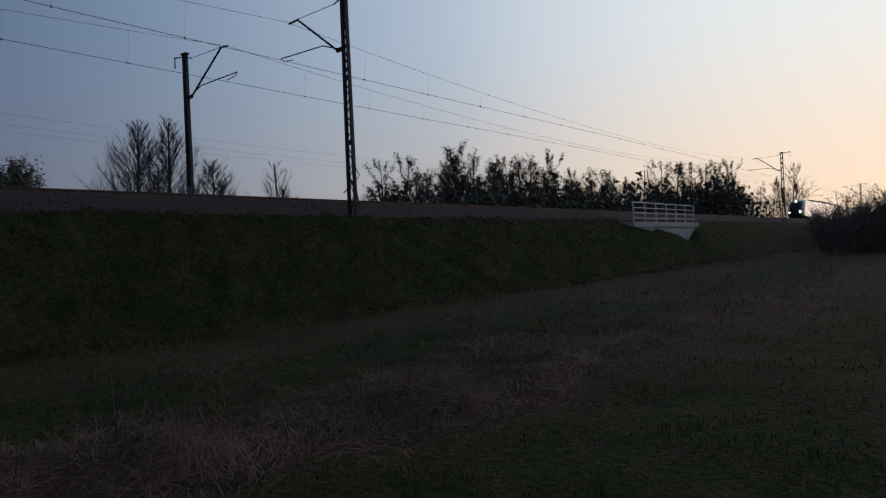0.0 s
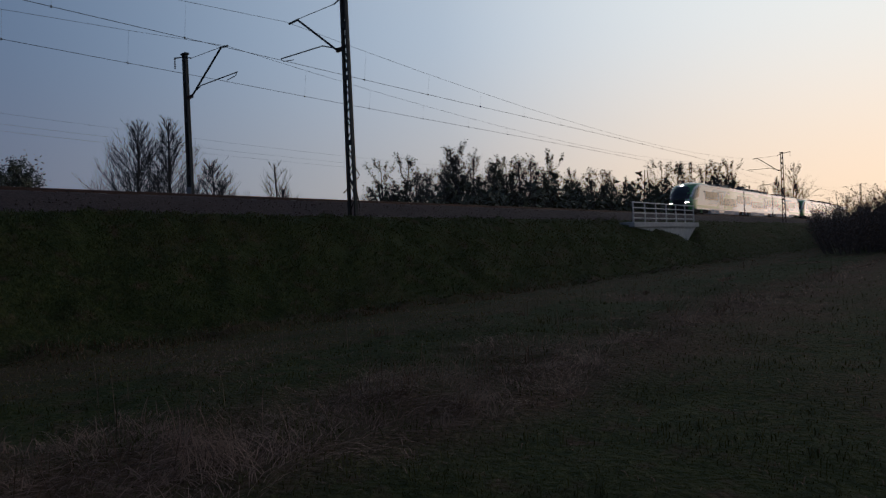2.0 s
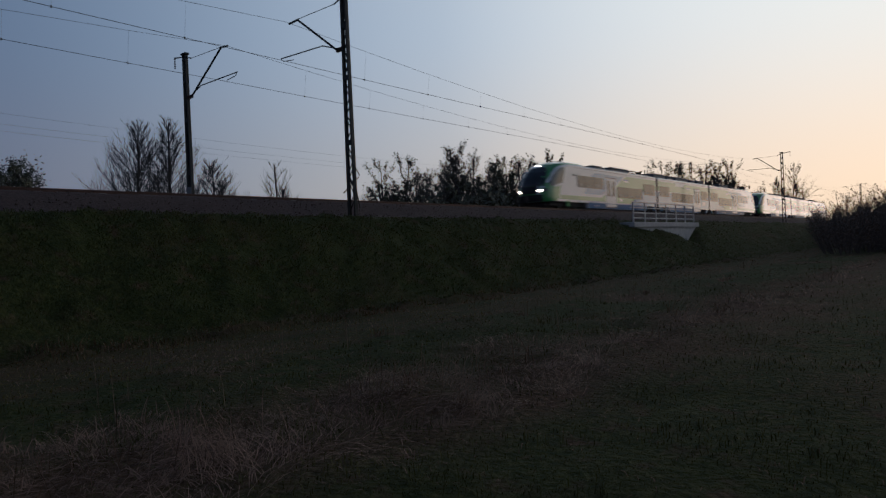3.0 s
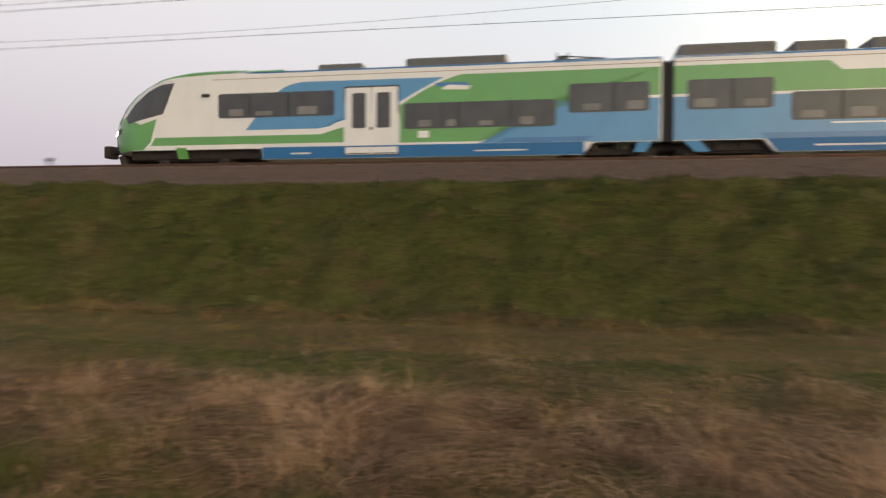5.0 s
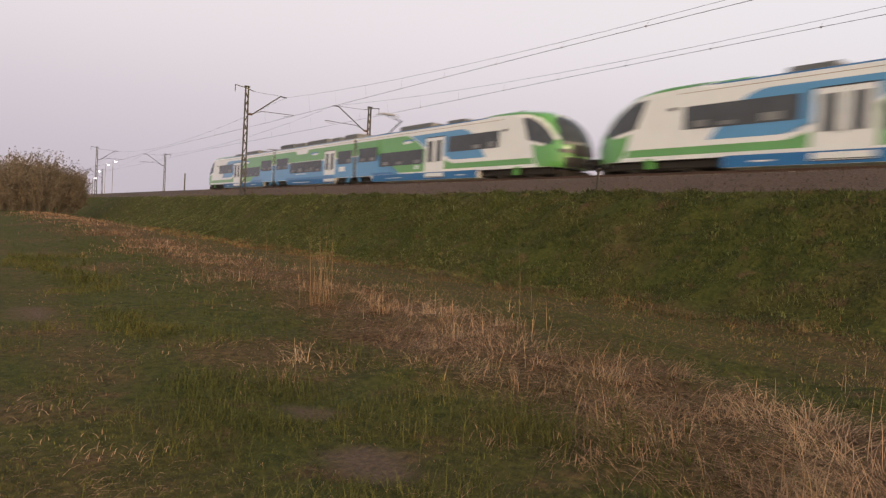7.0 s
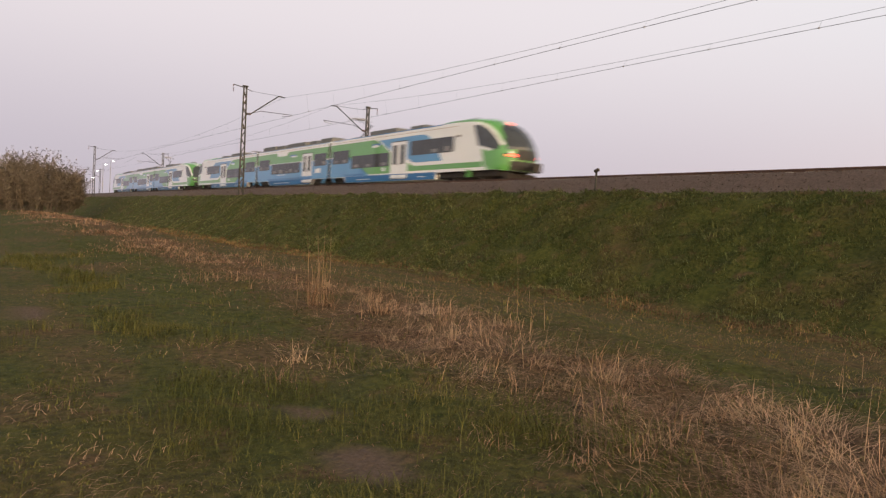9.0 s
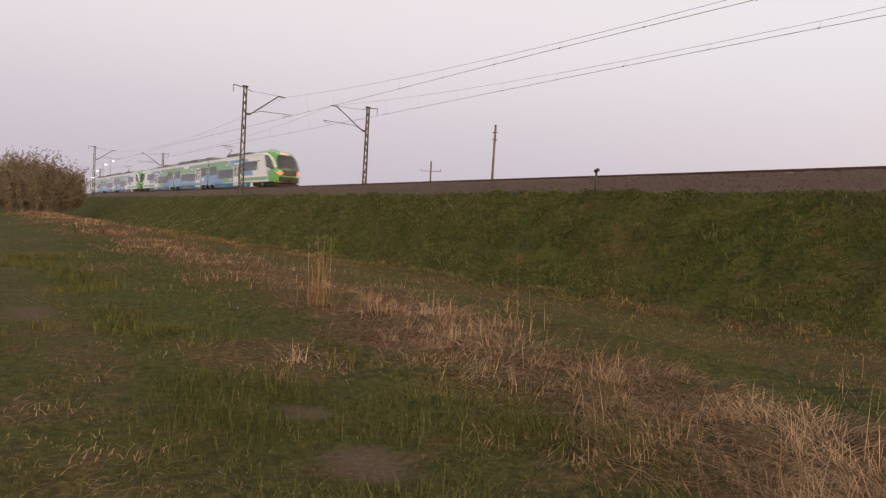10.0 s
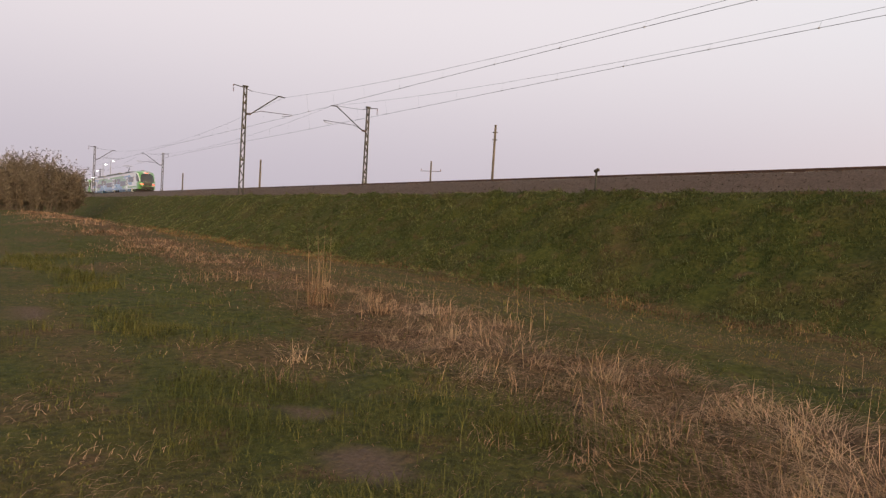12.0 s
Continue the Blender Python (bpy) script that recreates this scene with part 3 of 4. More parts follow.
def end_car(th, turned):
    st = [-.14, -.1, -.04, .04, .15, .3, .5, .75, 1.0, 1.3, 1.6, 1.95, 2.3, 2.7, 3.1, 3.5, 3.9, 4.6, 5.4, 5.9, 6.15, 6.4, 6.79, 6.81, 14, 18.95, 19.3, 21.6]

    def bottom(d):
        if d < .35:
            return 1.5 - (d + .14) * 1.6 if d < .3 else .8
        return .86 if d < 6.8 or d > 19.2 else .44
    v, f = body_mesh(st, bottom)
    body = obj("end_car_body", flip(v, turned), f, M_WHITE, th, "white end car shell with a rounded nose", smooth=False)
    body.data.polygons.foreach_set("use_smooth", [len(p.vertices) == 4 for p in body.data.polygons])
    body.data.set_sharp_from_angle(angle=radians(40))
    # dark inside of the underframe
    a, b = (UNIT - 19, UNIT - 1) if turned else (1, 19)
    Geo().box(((a + b) / 2, 0, .75), (18, 2.3, .5), bevel=.05).make("underframe", M_UNDER, th)
    # green nose cap
    front_plate("nose_panel", [(-1.26, .82), (1.26, .82), (1.3, 1.5), (1.2, 2.3), (1.05, 3.0), (.9, 3.6), (.6, 3.9), (-.6, 3.9), (-.9, 3.6), (-1.05, 3.0), (-1.2, 2.3), (-1.3, 1.5)], M_GREEN, th, .012, turned, "green rounded nose panel")
    front_plate("windscreen", [(-1.08, 1.98), (1.08, 1.98), (1.1, 2.5), (.95, 3.2), (.62, 3.5), (-.62, 3.5), (-.95, 3.2), (-1.1, 2.5)], M_GLASS, th, .024, turned, "dark curved windscreen")
    front_plate("display_mask", [(-.68, 1.4), (.68, 1.4), (.74, 1.97), (-.74, 1.97)], M_BLACK, th, .022, turned, "black mask under the windscreen")
    front_plate("lower_grille", [(-.98, .84), (.98, .84), (1.0, 1.34), (-1.0, 1.34)], M_BLACK, th, .022, turned, "black coupler recess")
    for s in (-1, 1):
        lamp = front_plate("lamp_housing", [(s * .70, 1.5), (s * 1.2, 1.58), (s * 1.22, 1.78), (s * .7, 1.72)][::s], M_BLACK, th, .022, turned)
        lit = M_TAIL if turned else M_HEAD
        front_plate("lamp", [(s * .76, 1.55), (s * .98, 1.58), (s * .98, 1.72), (s * .76, 1.69)][::s], lit, lamp, .032, turned, "glowing lamp")
        front_plate("side_lamp", [(s * 1.0, 1.59), (s * 1.16, 1.61), (s * 1.17, 1.73), (s * 1.0, 1.71)][::s], M_AMBER if turned else M_GREY, lamp, .032, turned)
    front_plate("top_lamp", [(-.26, 3.57), (.26, 3.57), (.22, 3.65), (-.22, 3.65)] if turned else [(-.12, 3.58), (.12, 3.58), (.12, 3.66), (-.12, 3.66)], M_TAIL if turned else M_HEAD, th, .03, turned, "glowing upper lamp")
    # coupler and snow plough
    q = (lambda x: UNIT - x) if turned else (lambda x: x)
    g = Geo().tube((q(.3), 0, 1.0), (q(-.7), 0, 1.0), .12, n=10)
    g.box((q(-.78), 0, .98), (.36, .55, .52), bevel=.05)
    g.make("coupler", M_UNDER, th, "dark front coupler")
    g = Geo().box((q(.55), 0, .5), (.25, 2.2, .45), Euler((0, radians(20 if turned else -20), 0)).to_matrix().to_4x4(), bevel=.03)
    g.make("plough", M_UNDER, th)
    for s in (-1, 1):
        P = lambda n, pts, m, off=.006, label="": plate(n, pts, m, th, s, off, turned, label)
        # nose side, cab window
        P("nose_side_panel", [(.35, .86), (1.7, .88), (2.05, 1.2), (2.3, 2.1), (1.6, 1.9), (.95, 2.0), (.68, 2.3), (.45, 2.3), (.45, 1.9), (.25, 1.5)], M_GREEN, .008, "green nose side")
        P("nose_crown", [(.62, 2.3), (.9, 2.5), (1.35, 2.98), (1.9, 3.36), (2.6, 3.62), (3.3, 3.72), (6.0, 3.84), (6.35, 3.86), (6.35, 3.9), (5.9, 4.06), (3.7, 4.06), (2.75, 3.98), (2.05, 3.8), (1.42, 3.54), (1.0, 3.28), (.62, 2.98), (.35, 2.7), (.3, 2.4)], M_GREEN, .008, "green crown over the cab")
        P("crown_trim", [(.70, 2.16), (.98, 2.46), (1.42, 2.94), (1.95, 3.30), (2.62, 3.54), (3.3, 3.62), (3.3, 3.72), (2.6, 3.64), (1.9, 3.40), (1.35, 3.03), (.9, 2.56), (.62, 2.30)], M_WHITE, .013, "white line along the cab")
        P("cab_window", [(1.0, 1.95), (2.6, 2.3), (3.1, 3.5), (2.5, 3.46), (1.9, 3.2), (1.3, 2.75), (.85, 2.22)], M_GLASS, .016, "dark cab side window")
        P("lower_stripe", [(2.05, 1.04), (10.12, 1.04), (10.12, 1.62), (9.7, 1.5), (9.2, 1.36), (2.25, 1.36)], M_GREEN)
        # blue field round the first window and over the door
        P("blue_field", [(6.15, 1.58), (9.1, 1.58), (9.6, 1.66), (10.1, 1.98), (12.28, 2.48), *arc((12.28, 2.48), (13.1, 2.95), (13.95, 3.34)), (8.6, 3.36), *arc((8.6, 3.36), (7.9, 3.34), (7.45, 3.0)), (6.5, 2.02)], M_BLUE)
        P("skirt_panel", [(6.82, .45), (19.0, .45), (19.0, .90), (6.82, .90)], M_DEEP)
        P("green_field", [(12.3, .98), (15.2, .98), *arc((15.2, .98), (15.75, 1.02), (16.2, 1.42)), (17.95, 1.46), (17.95, 2.46), (21.55, 2.46), (21.55, 3.42), (14.6, 3.42), *arc((14.6, 3.42), (13.6, 3.2), (12.3, 2.36))], M_GREEN)
        P("side_field", [(16.75, 1.46), *arc((16.5, 1.4), (15.95, .96), (15.3, .91), 6), (19.05, .91), (19.3, .88), (21.55, .88), (21.55, 2.36), (18.0, 2.36), (18.0, 1.46)], M_BLUE)
        P("lower_band", [(15.9, .92), (19.0, .92), (19.3, 1.08), (16.2, 1.08)], M_DEEP, .009)
        P("pinstripe", [(2.9, 3.555), (21.55, 3.555), (21.55, 3.575), (2.9, 3.575)], M_BROWN, .006)
        P("roof_edge", [(3.2, 3.70), (21.55, 3.70), (21.55, 3.82), (3.2, 3.82)], M_DEEP, .006)
        window(th, 5.0, 9.75, 2.06, 3.0, s, turned, False, (6.3, 7.9))
        door(th, 10.19, 12.21, s, turned, False)
        window(th, 12.45, 18.0, 1.48, 2.42, s, turned, False, (13.9, 14.5, 16.4))
        window(th, 18.45, 21.2, 1.92, 2.93, s, turned, False, (20.0,))
        P("logo_patch", [(13.85, 2.9), (14.85, 2.86), (14.95, 3.0), (14.1, 3.06)], M_WHITE, .011)
        P("logo_patch", [(13.7, 3.0), (14.9, 2.98), (14.8, 3.14), (13.6, 3.14)], M_DEEP, .010)
        P("marking", [(8.0, .62), (8.8, .62), (8.8, .68), (8.0, .68)], M_WHITE, .010)
        P("marking", [(15.1, .62), (17.0, .62), (17.0, .67), (15.1, .67)], M_WHITE, .010)
        P("badge", [(13.0, 1.15), (13.4, 1.15), (13.4, 1.4), (13.0, 1.4)], M_WHITE, .011)
        plate("camera_pod", rounded(4.3, 4.65, 2.9, 3.02, .05), M_BLACK, th, s, .08, turned)
        # skirt posts beside the bogies
        P("skirt_post", [(3.25, .5), (3.7, .5), (3.6, .95), (3.15, .95)], M_GREEN, .0)
        P("skirt_post", [(20.7, .5), (21.1, .5), (21.35, .95), (20.85, .95)], M_BLUE, .0)
    bogie(th, 3.75, turned)
    bogie(th, 19.75, turned)
    roof_box(th, 4.3, 5.1, 4.2, turned, .3, "horn_box")
    a, b = (UNIT - 7.4, UNIT - 5.1) if turned else (5.1, 7.4)
    Geo().box(((a + b) / 2, 0, 3.95), (b - a, 1.3, .26), bevel=.1).make("roof_fairing", M_GREEN, th, "low green roof fairing")
    roof_box(th, 8.9, 10.7, 4.12, turned, .95)
    roof_box(th, 12.4, 16.2, 4.2, turned, 1.0)
    g = Geo()
    for d in (6.9, 7.6):
        g.tube((q(d), 0, 3.8), (q(d), 0, 4.15 if d < 7 else 3.95), .03).tube((q(d), 0, 4.12 if d < 7 else 3.93), (q(d), 0, 4.18 if d < 7 else 3.99), .2, .16, 10)
    g.make("aerial", M_BLACK, th)


def middle_car(th):
    lo, hi = CAR1 + .2, CAR1 + MID - .2
    st = [lo, lo + 2.9, lo + 3.3, hi - 3.3, hi - 2.9, hi]
    v, f = [], []
    rows = []
    for d in st:
        bot = .86 if (d < lo + 3 or d > hi - 3) else .44
        zs = [bot + (3.9 - bot) * (1 - (1 - i / 22) ** 1.7) for i in range(23)]
        rows.append([(d, -half_at(9, z), z) for z in zs] + [(d, half_at(9, z), z) for z in zs[::-1]])
    k = len(rows[0])
    v = [p for r in rows for p in r]
    for i in range(len(rows) - 1):
        f += [(i * k + j, i * k + (j + 1) % k, (i + 1) * k + (j + 1) % k, (i + 1) * k + j) for j in range(k)]
    f += [tuple(range(k))[::-1], tuple((len(rows) - 1) * k + j for j in range(k))]
    obj("middle_car_body", v, f, M_WHITE, th, "middle car shell in green and blue livery")
    Geo().box(((lo + hi) / 2, 0, .75), (hi - lo - 1, 2.3, .5), bevel=.05).make("underframe", M_UNDER, th)
    for c in (CAR1, CAR1 + MID):
        g = Geo()
        for i in range(5):
            g.box((c - .16 + i * .08, 0, 2.25), (.05, 2.66, 2.8), bevel=.02)
        g.box((c, 0, 2.25), (.42, 2.3, 2.6))
        for q in (-.192, .192):
            g.box((c + q, 0, 2.26), (.03, 2.83, 2.9), bevel=.01)
        g.make("gangway", M_BELLOWS, th, "black folded gangway bellows")
        Geo().box((c, 0, .75), (2.2, 1.6, .35), bevel=.06).make("drawbar", M_UNDER, th)
    bogie(th, CAR1 + 2.05, False)
    bogie(th, CAR1 + MID - 2.05, False)
    for s in (-1, 1):
        turned = False
        P = lambda n, pts, m, off=.006: plate(n, pts, m, th, s, off, turned, "", True)
        P("green_field", [(lo, 2.46), (hi, 2.46), (hi, 3.42), (lo, 3.42)], M_GREEN)
        P("notch", [(27.3, 3.1), (29.3, 3.1), (29.7, 3.42), (26.9, 3.42)], M_WHITE, .010)
        P("side_field", [(lo, .88), (hi, .88), (hi, 2.36), (lo, 2.36)], M_BLUE)
        P("lower_band", [(lo + 3.0, .9), (hi - 3.0, .9), (hi - 3.2, 1.08), (lo + 2.8, 1.08)], M_DEEP, .009)
        P("skirt_panel", [(lo + 3.35, .45), (hi - 3.35, .45), (hi - 3.1, .89), (lo + 3.0, .89)], M_DEEP)
        P("pinstripe", [(lo, 3.555), (hi, 3.555), (hi, 3.575), (lo, 3.575)], M_BROWN)
        P("roof_edge", [(lo, 3.70), (hi, 3.70), (hi, 3.82), (lo, 3.82)], M_DEEP)
        for e, k in ((lo, 1), (hi, -1)):
            P("skirt_post", [(e + k * .75, .48), (e + k * 1.2, .48), (e + k * .8, .95), (e + k * .2, .95)][::k], M_BLUE, .0)
        P("marking", [(27, 1.35), (29.2, 1.35), (29.2, 1.4), (27, 1.4)], M_WHITE, .010)
        P("marking", [(26.5, .62), (30, .62), (30, .68), (26.5, .68)], M_WHITE, .010)
        P("logo_patch", [(30.2, 2.95), (31.5, 2.93), (31.4, 3.12), (30.1, 3.12)], M_DEEP, .010)
        P("logo_patch", [(30.4, 2.9), (31.4, 2.88), (31.6, 3.0), (30.6, 3.03)], M_WHITE, .012)
        P("notice", [(35.5, 1.35), (36.5, 1.35), (36.5, 1.72), (35.5, 1.72)], M_WHITE, .010)
        window(th, 22.45, 25.2, 1.92, 2.93, s, turned, True, (23.9,))
        window(th, 25.75, 32.35, 1.48, 2.42, s, turned, True, (27.3, 29.0, 29.7, 31.0))
        door(th, 32.85, 34.8, s, turned, True)
        window(th, 35.2, 37.6, 1.92, 2.93, s, turned, True, (36.4,))
    for d0, d1, z in ((22.2, 25.4, 4.27), (25.9, 27.6, 4.22), (28.3, 32.2, 4.25), (33.2, 34.6, 4.2), (35.4, 37.6, 4.25)):
        roof_box(th, d0, d1, z, False, 1.0)


def pantograph(th, raised, d, turned):
    x = UNIT - d if turned else d
    k = -1 if turned else 1
    g = Geo()
    for s in (-.55, .55):
        g.tube((x - .9, s, 4.0), (x + .9, s, 4.0), .035)
        for q in (-.8, .8):
            g.tube((x + q, s, 3.78), (x + q, s, 4.0), .06, n=8)
    g.tube((x - .9, -.55, 4.0), (x - .9, .55, 4.0), .03).tube((x + .9, -.55, 4.0), (x + .9, .55, 4.0), .03)
    p = g.make("pantograph", M_STEEL, th, "dark roof pantograph")
    base, knee, head = (x - k * .7, 0, 4.02), (x + k * 1.15, 0, 4.85), (x - k * .75, 0, 5.53)
    if not raised:
        knee, head = (x + k * 1.0, 0, 4.12), (x - k * .6, 0, 4.2)
    Geo().tube(base, knee, .05, n=8).make("lower_arm", M_STEEL, p)
    g = Geo()
    for s in (-1, 1):
        g.tube((knee[0], s * .08, knee[2]), (head[0], s * .35, head[2]), .025)
    g.make("upper_arm", M_STEEL, p)
    g = Geo()
    for q in (-.2, .2):
        g.tube((head[0] + q, -.6, head[2] + .04), (head[0] + q, .6, head[2] + .04), .03)
        for s in (-1, 1):
            g.tube((head[0] + q, s * .6, head[2] + .04), (head[0] + q, s * .9, head[2] - .12), .02)
    g.box((head[0], 0, head[2]), (.45, .7, .04))
    g.make("pan_head", M_STEEL2, p)


def make_unit():
    th = tagged(empty("electric_trainset"), "white, green and blue electric trainset with three cars", "train", group="coupled trainsets")
    end_car(th, False)
    middle_car(th)
    end_car(th, True)
    pantograph(th, False, 18.8, False)
    pantograph(th, True, 41.0, False)
    return th


UNIT_A = make_unit()
UNIT_B = copy_thing(UNIT_A, Matrix())


def switch_off(unit, lit):
    """The coupled ends carry no light."""
    for o in unit.children_recursive:
        if o.type == "MESH" and o.data.materials[0] in lit:
            o.data = o.data.copy()
            o.data.materials[0] = M_LAMP_OFF
            o["label"] = "unlit lamp lens"


switch_off(UNIT_A, (M_TAIL, M_AMBER))
switch_off(UNIT_B, (M_HEAD,))
PITCH = UNIT + 1.7


def unit_pose(head_x):
    """The pose of a unit whose front lamps are at head_x along the track."""
    xm = head_x + UNIT / 2
    return Matrix.Translation((xm, TRACK2 + bend(xm), RAIL2_Z)) @ pose(0, 0, 0, 0, 0, heading(xm)) @ Matrix.Translation((-UNIT / 2, 0, 0))


HEAD_ROWS = ((0.0, 138.0), (1.5, 91.2), (3.2, 37.6), (4.8, -13.3), (5.0, -18.6), (5.5, -33.1), (6.0, -50.9), (6.5, -66.9), (7.0, -83.4), (8.8, -142.4), (10.0, -181.9), (11.0, -213.1), (12.0, -243.3))

# ---------------------------------------------------------------- culvert, poles and small lineside things


def make_culvert():
    x0, x1, s = 42.2, 54.2, 17.35
    yaw = heading(48)
    th = tagged(empty("culvert_parapet", pose(48.2, s + bend(48), 2.8, 0, 0, yaw)), "pale concrete culvert head with a painted steel railing", "culvert")
    L = x1 - x0
    Geo().box((0, 0, -.16), (L + .4, 1.5, .34), bevel=.03).make("slab", M_CONCRETE, th)
    bm = bmesh.new()
    pts = [(-L / 2 + .3, -.33), (L / 2 - .2, -.33), (L / 2 - 2.5, -1.55), (L / 2 - 3.1, -1.55), (L / 2 - 4.0, -.98), (L / 2 - 6.4, -.82)]
    f = bm.faces.new([bm.verts.new((p[0], -.62, p[1])) for p in pts])
    r = bmesh.ops.extrude_face_region(bm, geom=[f])
    bmesh.ops.translate(bm, vec=(0, .9, 0), verts=[v for v in r["geom"] if isinstance(v, bmesh.types.BMVert)])
    bmesh.ops.recalc_face_normals(bm, faces=bm.faces[:])
    Geo().bm(bm).make("wing_wall", M_CONCRETE, th)
    n = 6
    for i in range(n + 1):
        x = -L / 2 + .25 + i * (L - .5) / n
        Geo().box((x, -.5, .65), (.08, .08, 1.3), bevel=.01).make("railing_post", M_RAILING, th)
    for z in (.28, .62, .95, 1.3):
        Geo().box((0, -.5, z), (L - .3, .06, .07), bevel=.01).make("rail_bar", M_RAILING, th)


make_culvert()


def make_pole(name, label, x, y, h, r, arms=(), lean=0.0, pegs=True, material=None):
    z = ground_z(x, y)
    th = tagged(empty(name, pose(x, y, z, lean, lean * .6, 0)), label, "utility pole")
    Geo().tube((0, 0, -.4), (0, 0, h), r, r * .7, 10).make("pole_shaft", material or M_WOOD, th)
    for za, w, a in arms:
        d = Vector((math.cos(radians(a)), math.sin(radians(a)), 0))
        Geo().tube(d * -w + Vector((0, 0, za)), d * w + Vector((0, 0, za)), .05, n=6).make("cross_arm", material or M_WOOD, th)
        for e in (-w, w) if pegs else ():
            p = d * e * .96 + Vector((0, 0, za))
            Geo().tube(p, p + Vector((0, 0, .28)), .035, n=6).tube(p + Vector((0, 0, .18)), p + Vector((0, 0, .42)), .07, .04, 8).make("insulator", M_CERAMIC, th)
    return th


make_pole("wooden_pole", "leaning grey wooden utility pole with short pegs", -45.1, 38.0, 10.6, .13, ((9.95, .22, 20), (9.3, .2, 60)), -1.2, False)
make_pole("wooden_pole", "far grey pole with one wide cross arm", -100, 69.8, 13.0, .2, ((11.2, 1.9, 40),))
make_pole("wooden_pole", "plain far grey utility pole", -118.7, 45.1, 11.6, .22)
make_pole("wooden_pole", "plain far grey utility pole", -169.1, 45.0, 10.6, .22)


def make_marker():
    x = -16.1
    y = 18.35 + bend(x)
    th = tagged(empty("track_marker", pose(x, y, 2.98, 0, 0, 10)), "short dark trackside marker post with a tilted head", "marker post")
    Geo().tube((0, 0, -.2), (0, .02, .8), .04, n=8).make("post", M_STEEL, th)
    Geo().box((.02, 0, .85), (.2, .14, .11), Euler((0, radians(-28), 0)).to_matrix().to_4x4(), bevel=.03).make("marker_head", M_UNDER, th)


make_marker()


def make_station_lamp(x, y, h):
    th = tagged(empty("street_lamp", pose(x, y, ground_z(x, y), 0, 0, 60)), "tall far street lamp with a lit white head", "street lamp", group="far street lamps")
    Geo().tube((0, 0, 0), (0, 0, h - .1), .12, .06, 8).tube((0, 0, h - .1), (.9, 0, h), .05, n=6).make("lamp_post", M_STEEL2, th)
    Geo().tube((.5, 0, h + .0), (1.0, 0, h + .03), .13, .10, 10).make("lamp_head", M_LAMP, th, "glowing white lamp head")


for lx, ly, lh in ((-222.4, 38.2, 15.1), (-222.4, 36.2, 13.9), (-222.4, 34.0, 11.8), (-222.4, 32.9, 9.7)):
    make_station_lamp(lx, ly, lh - ground_z(lx, ly))


def make_pylon():
    x, y = 300.0, 121.0
    th = tagged(empty("transmission_pylon", pose(x, y, 0, 0, 0, 30)), "far dark steel lattice transmission pylon above the trees", "pylon")
    h = 34
    for sx in (-1, 1):
        for sy in (-1, 1):
            Geo().tube((sx * 2.8, sy * 2.8, -.2), (sx * .5, sy * .5, h), .22, .15, 5).make("leg", M_STEEL, th)
    for i in range(9):
        z0, z1 = i * h / 9, (i + 1) * h / 9
        a, b = 2.8 - 2.3 * z0 / h, 2.8 - 2.3 * z1 / h
        for s in (-1, 1):
            Geo().tube((-a, s * a, z0), (b, s * b, z1), .09, n=4).tube((a, s * a, z0), (-b, s * b, z1), .09, n=4).make("brace", M_STEEL, th)
    for z, w in ((25, 3.6), (30, 2.6)):
        Geo().tube((-w, 0, z), (w, 0, z), .15, n=5).make("cross_arm", M_STEEL, th)


make_pylon()


def make_far_lines():
    th = tagged(empty("power_line"), "faint far power line wires across the sky", "power line")
    for k, (z, dy) in enumerate(((18.6, 0), (17.6, .8), (17.0, 1.6))):
        pts = []
        for i in range(25):
            u = i / 24
            x = 9 + u * 291
            y = 80 + dy * (1 - u) + 41 * u ** 3
            pts.append((x, y, z + (28.0 - z) * u ** 3 - 4 * 1.2 * (u * 2 % 1) * (1 - u * 2 % 1)))
        Geo().path(pts, .012, 3).make("line_wire", M_WIRE, th)


make_far_lines()


def make_far_house(x, y, w, d, h, yaw):
    th = tagged(empty("far_building", pose(x, y, 0, 0, 0, yaw)), "small far grey building with a dark pitched roof", "building")
    Geo().box((0, 0, h / 2), (w, d, h), bevel=.05).make("wall", M_FARWALL, th)
    bm = bmesh.new()
    v = [bm.verts.new(p) for p in ((-w / 2 - .4, -d / 2 - .4, h), (w / 2 + .4, -d / 2 - .4, h), (w / 2 + .4, d / 2 + .4, h), (-w / 2 - .4, d / 2 + .4, h), (-w / 2 - .2, 0, h + d * .3), (w / 2 + .2, 0, h + d * .3))]
    for q in ((0, 1, 5, 4), (2, 3, 4, 5), (0, 4, 3), (1, 2, 5), (0, 3, 2, 1)):
        bm.faces.new([v[i] for i in q])
    Geo().bm(bm).make("roof", M_FARROOF, th)
    for i in range(3):
        Geo().box((-w / 3 + i * w / 3, -d / 2 - .02, h * .5), (1.0, .1, 1.2)).make("window", M_GLASS, th)


make_far_house(-262, 88, 12, 8, 5.2, 20)

# ---------------------------------------------------------------- trees and shrubs


def limb(g, rng, p, d, length, r, segs, n, up=.25, wob=.18):
    pts = [Vector(p)]
    d = Vector(d).normalized()
    for i in range(segs):
        d = (d + Vector((rng.uniform(-wob, wob), rng.uniform(-wob, wob), up * rng.uniform(.2, 1)))).normalized()
        pts.append(pts[-1] + d * length / segs)
    for i in range(segs):
        a, b = r * (1 - i / segs * .75), r * (1 - (i + 1) / segs * .75)
        g.tube(pts[i], pts[i + 1], a, b, n, cap=False)
    return pts, d


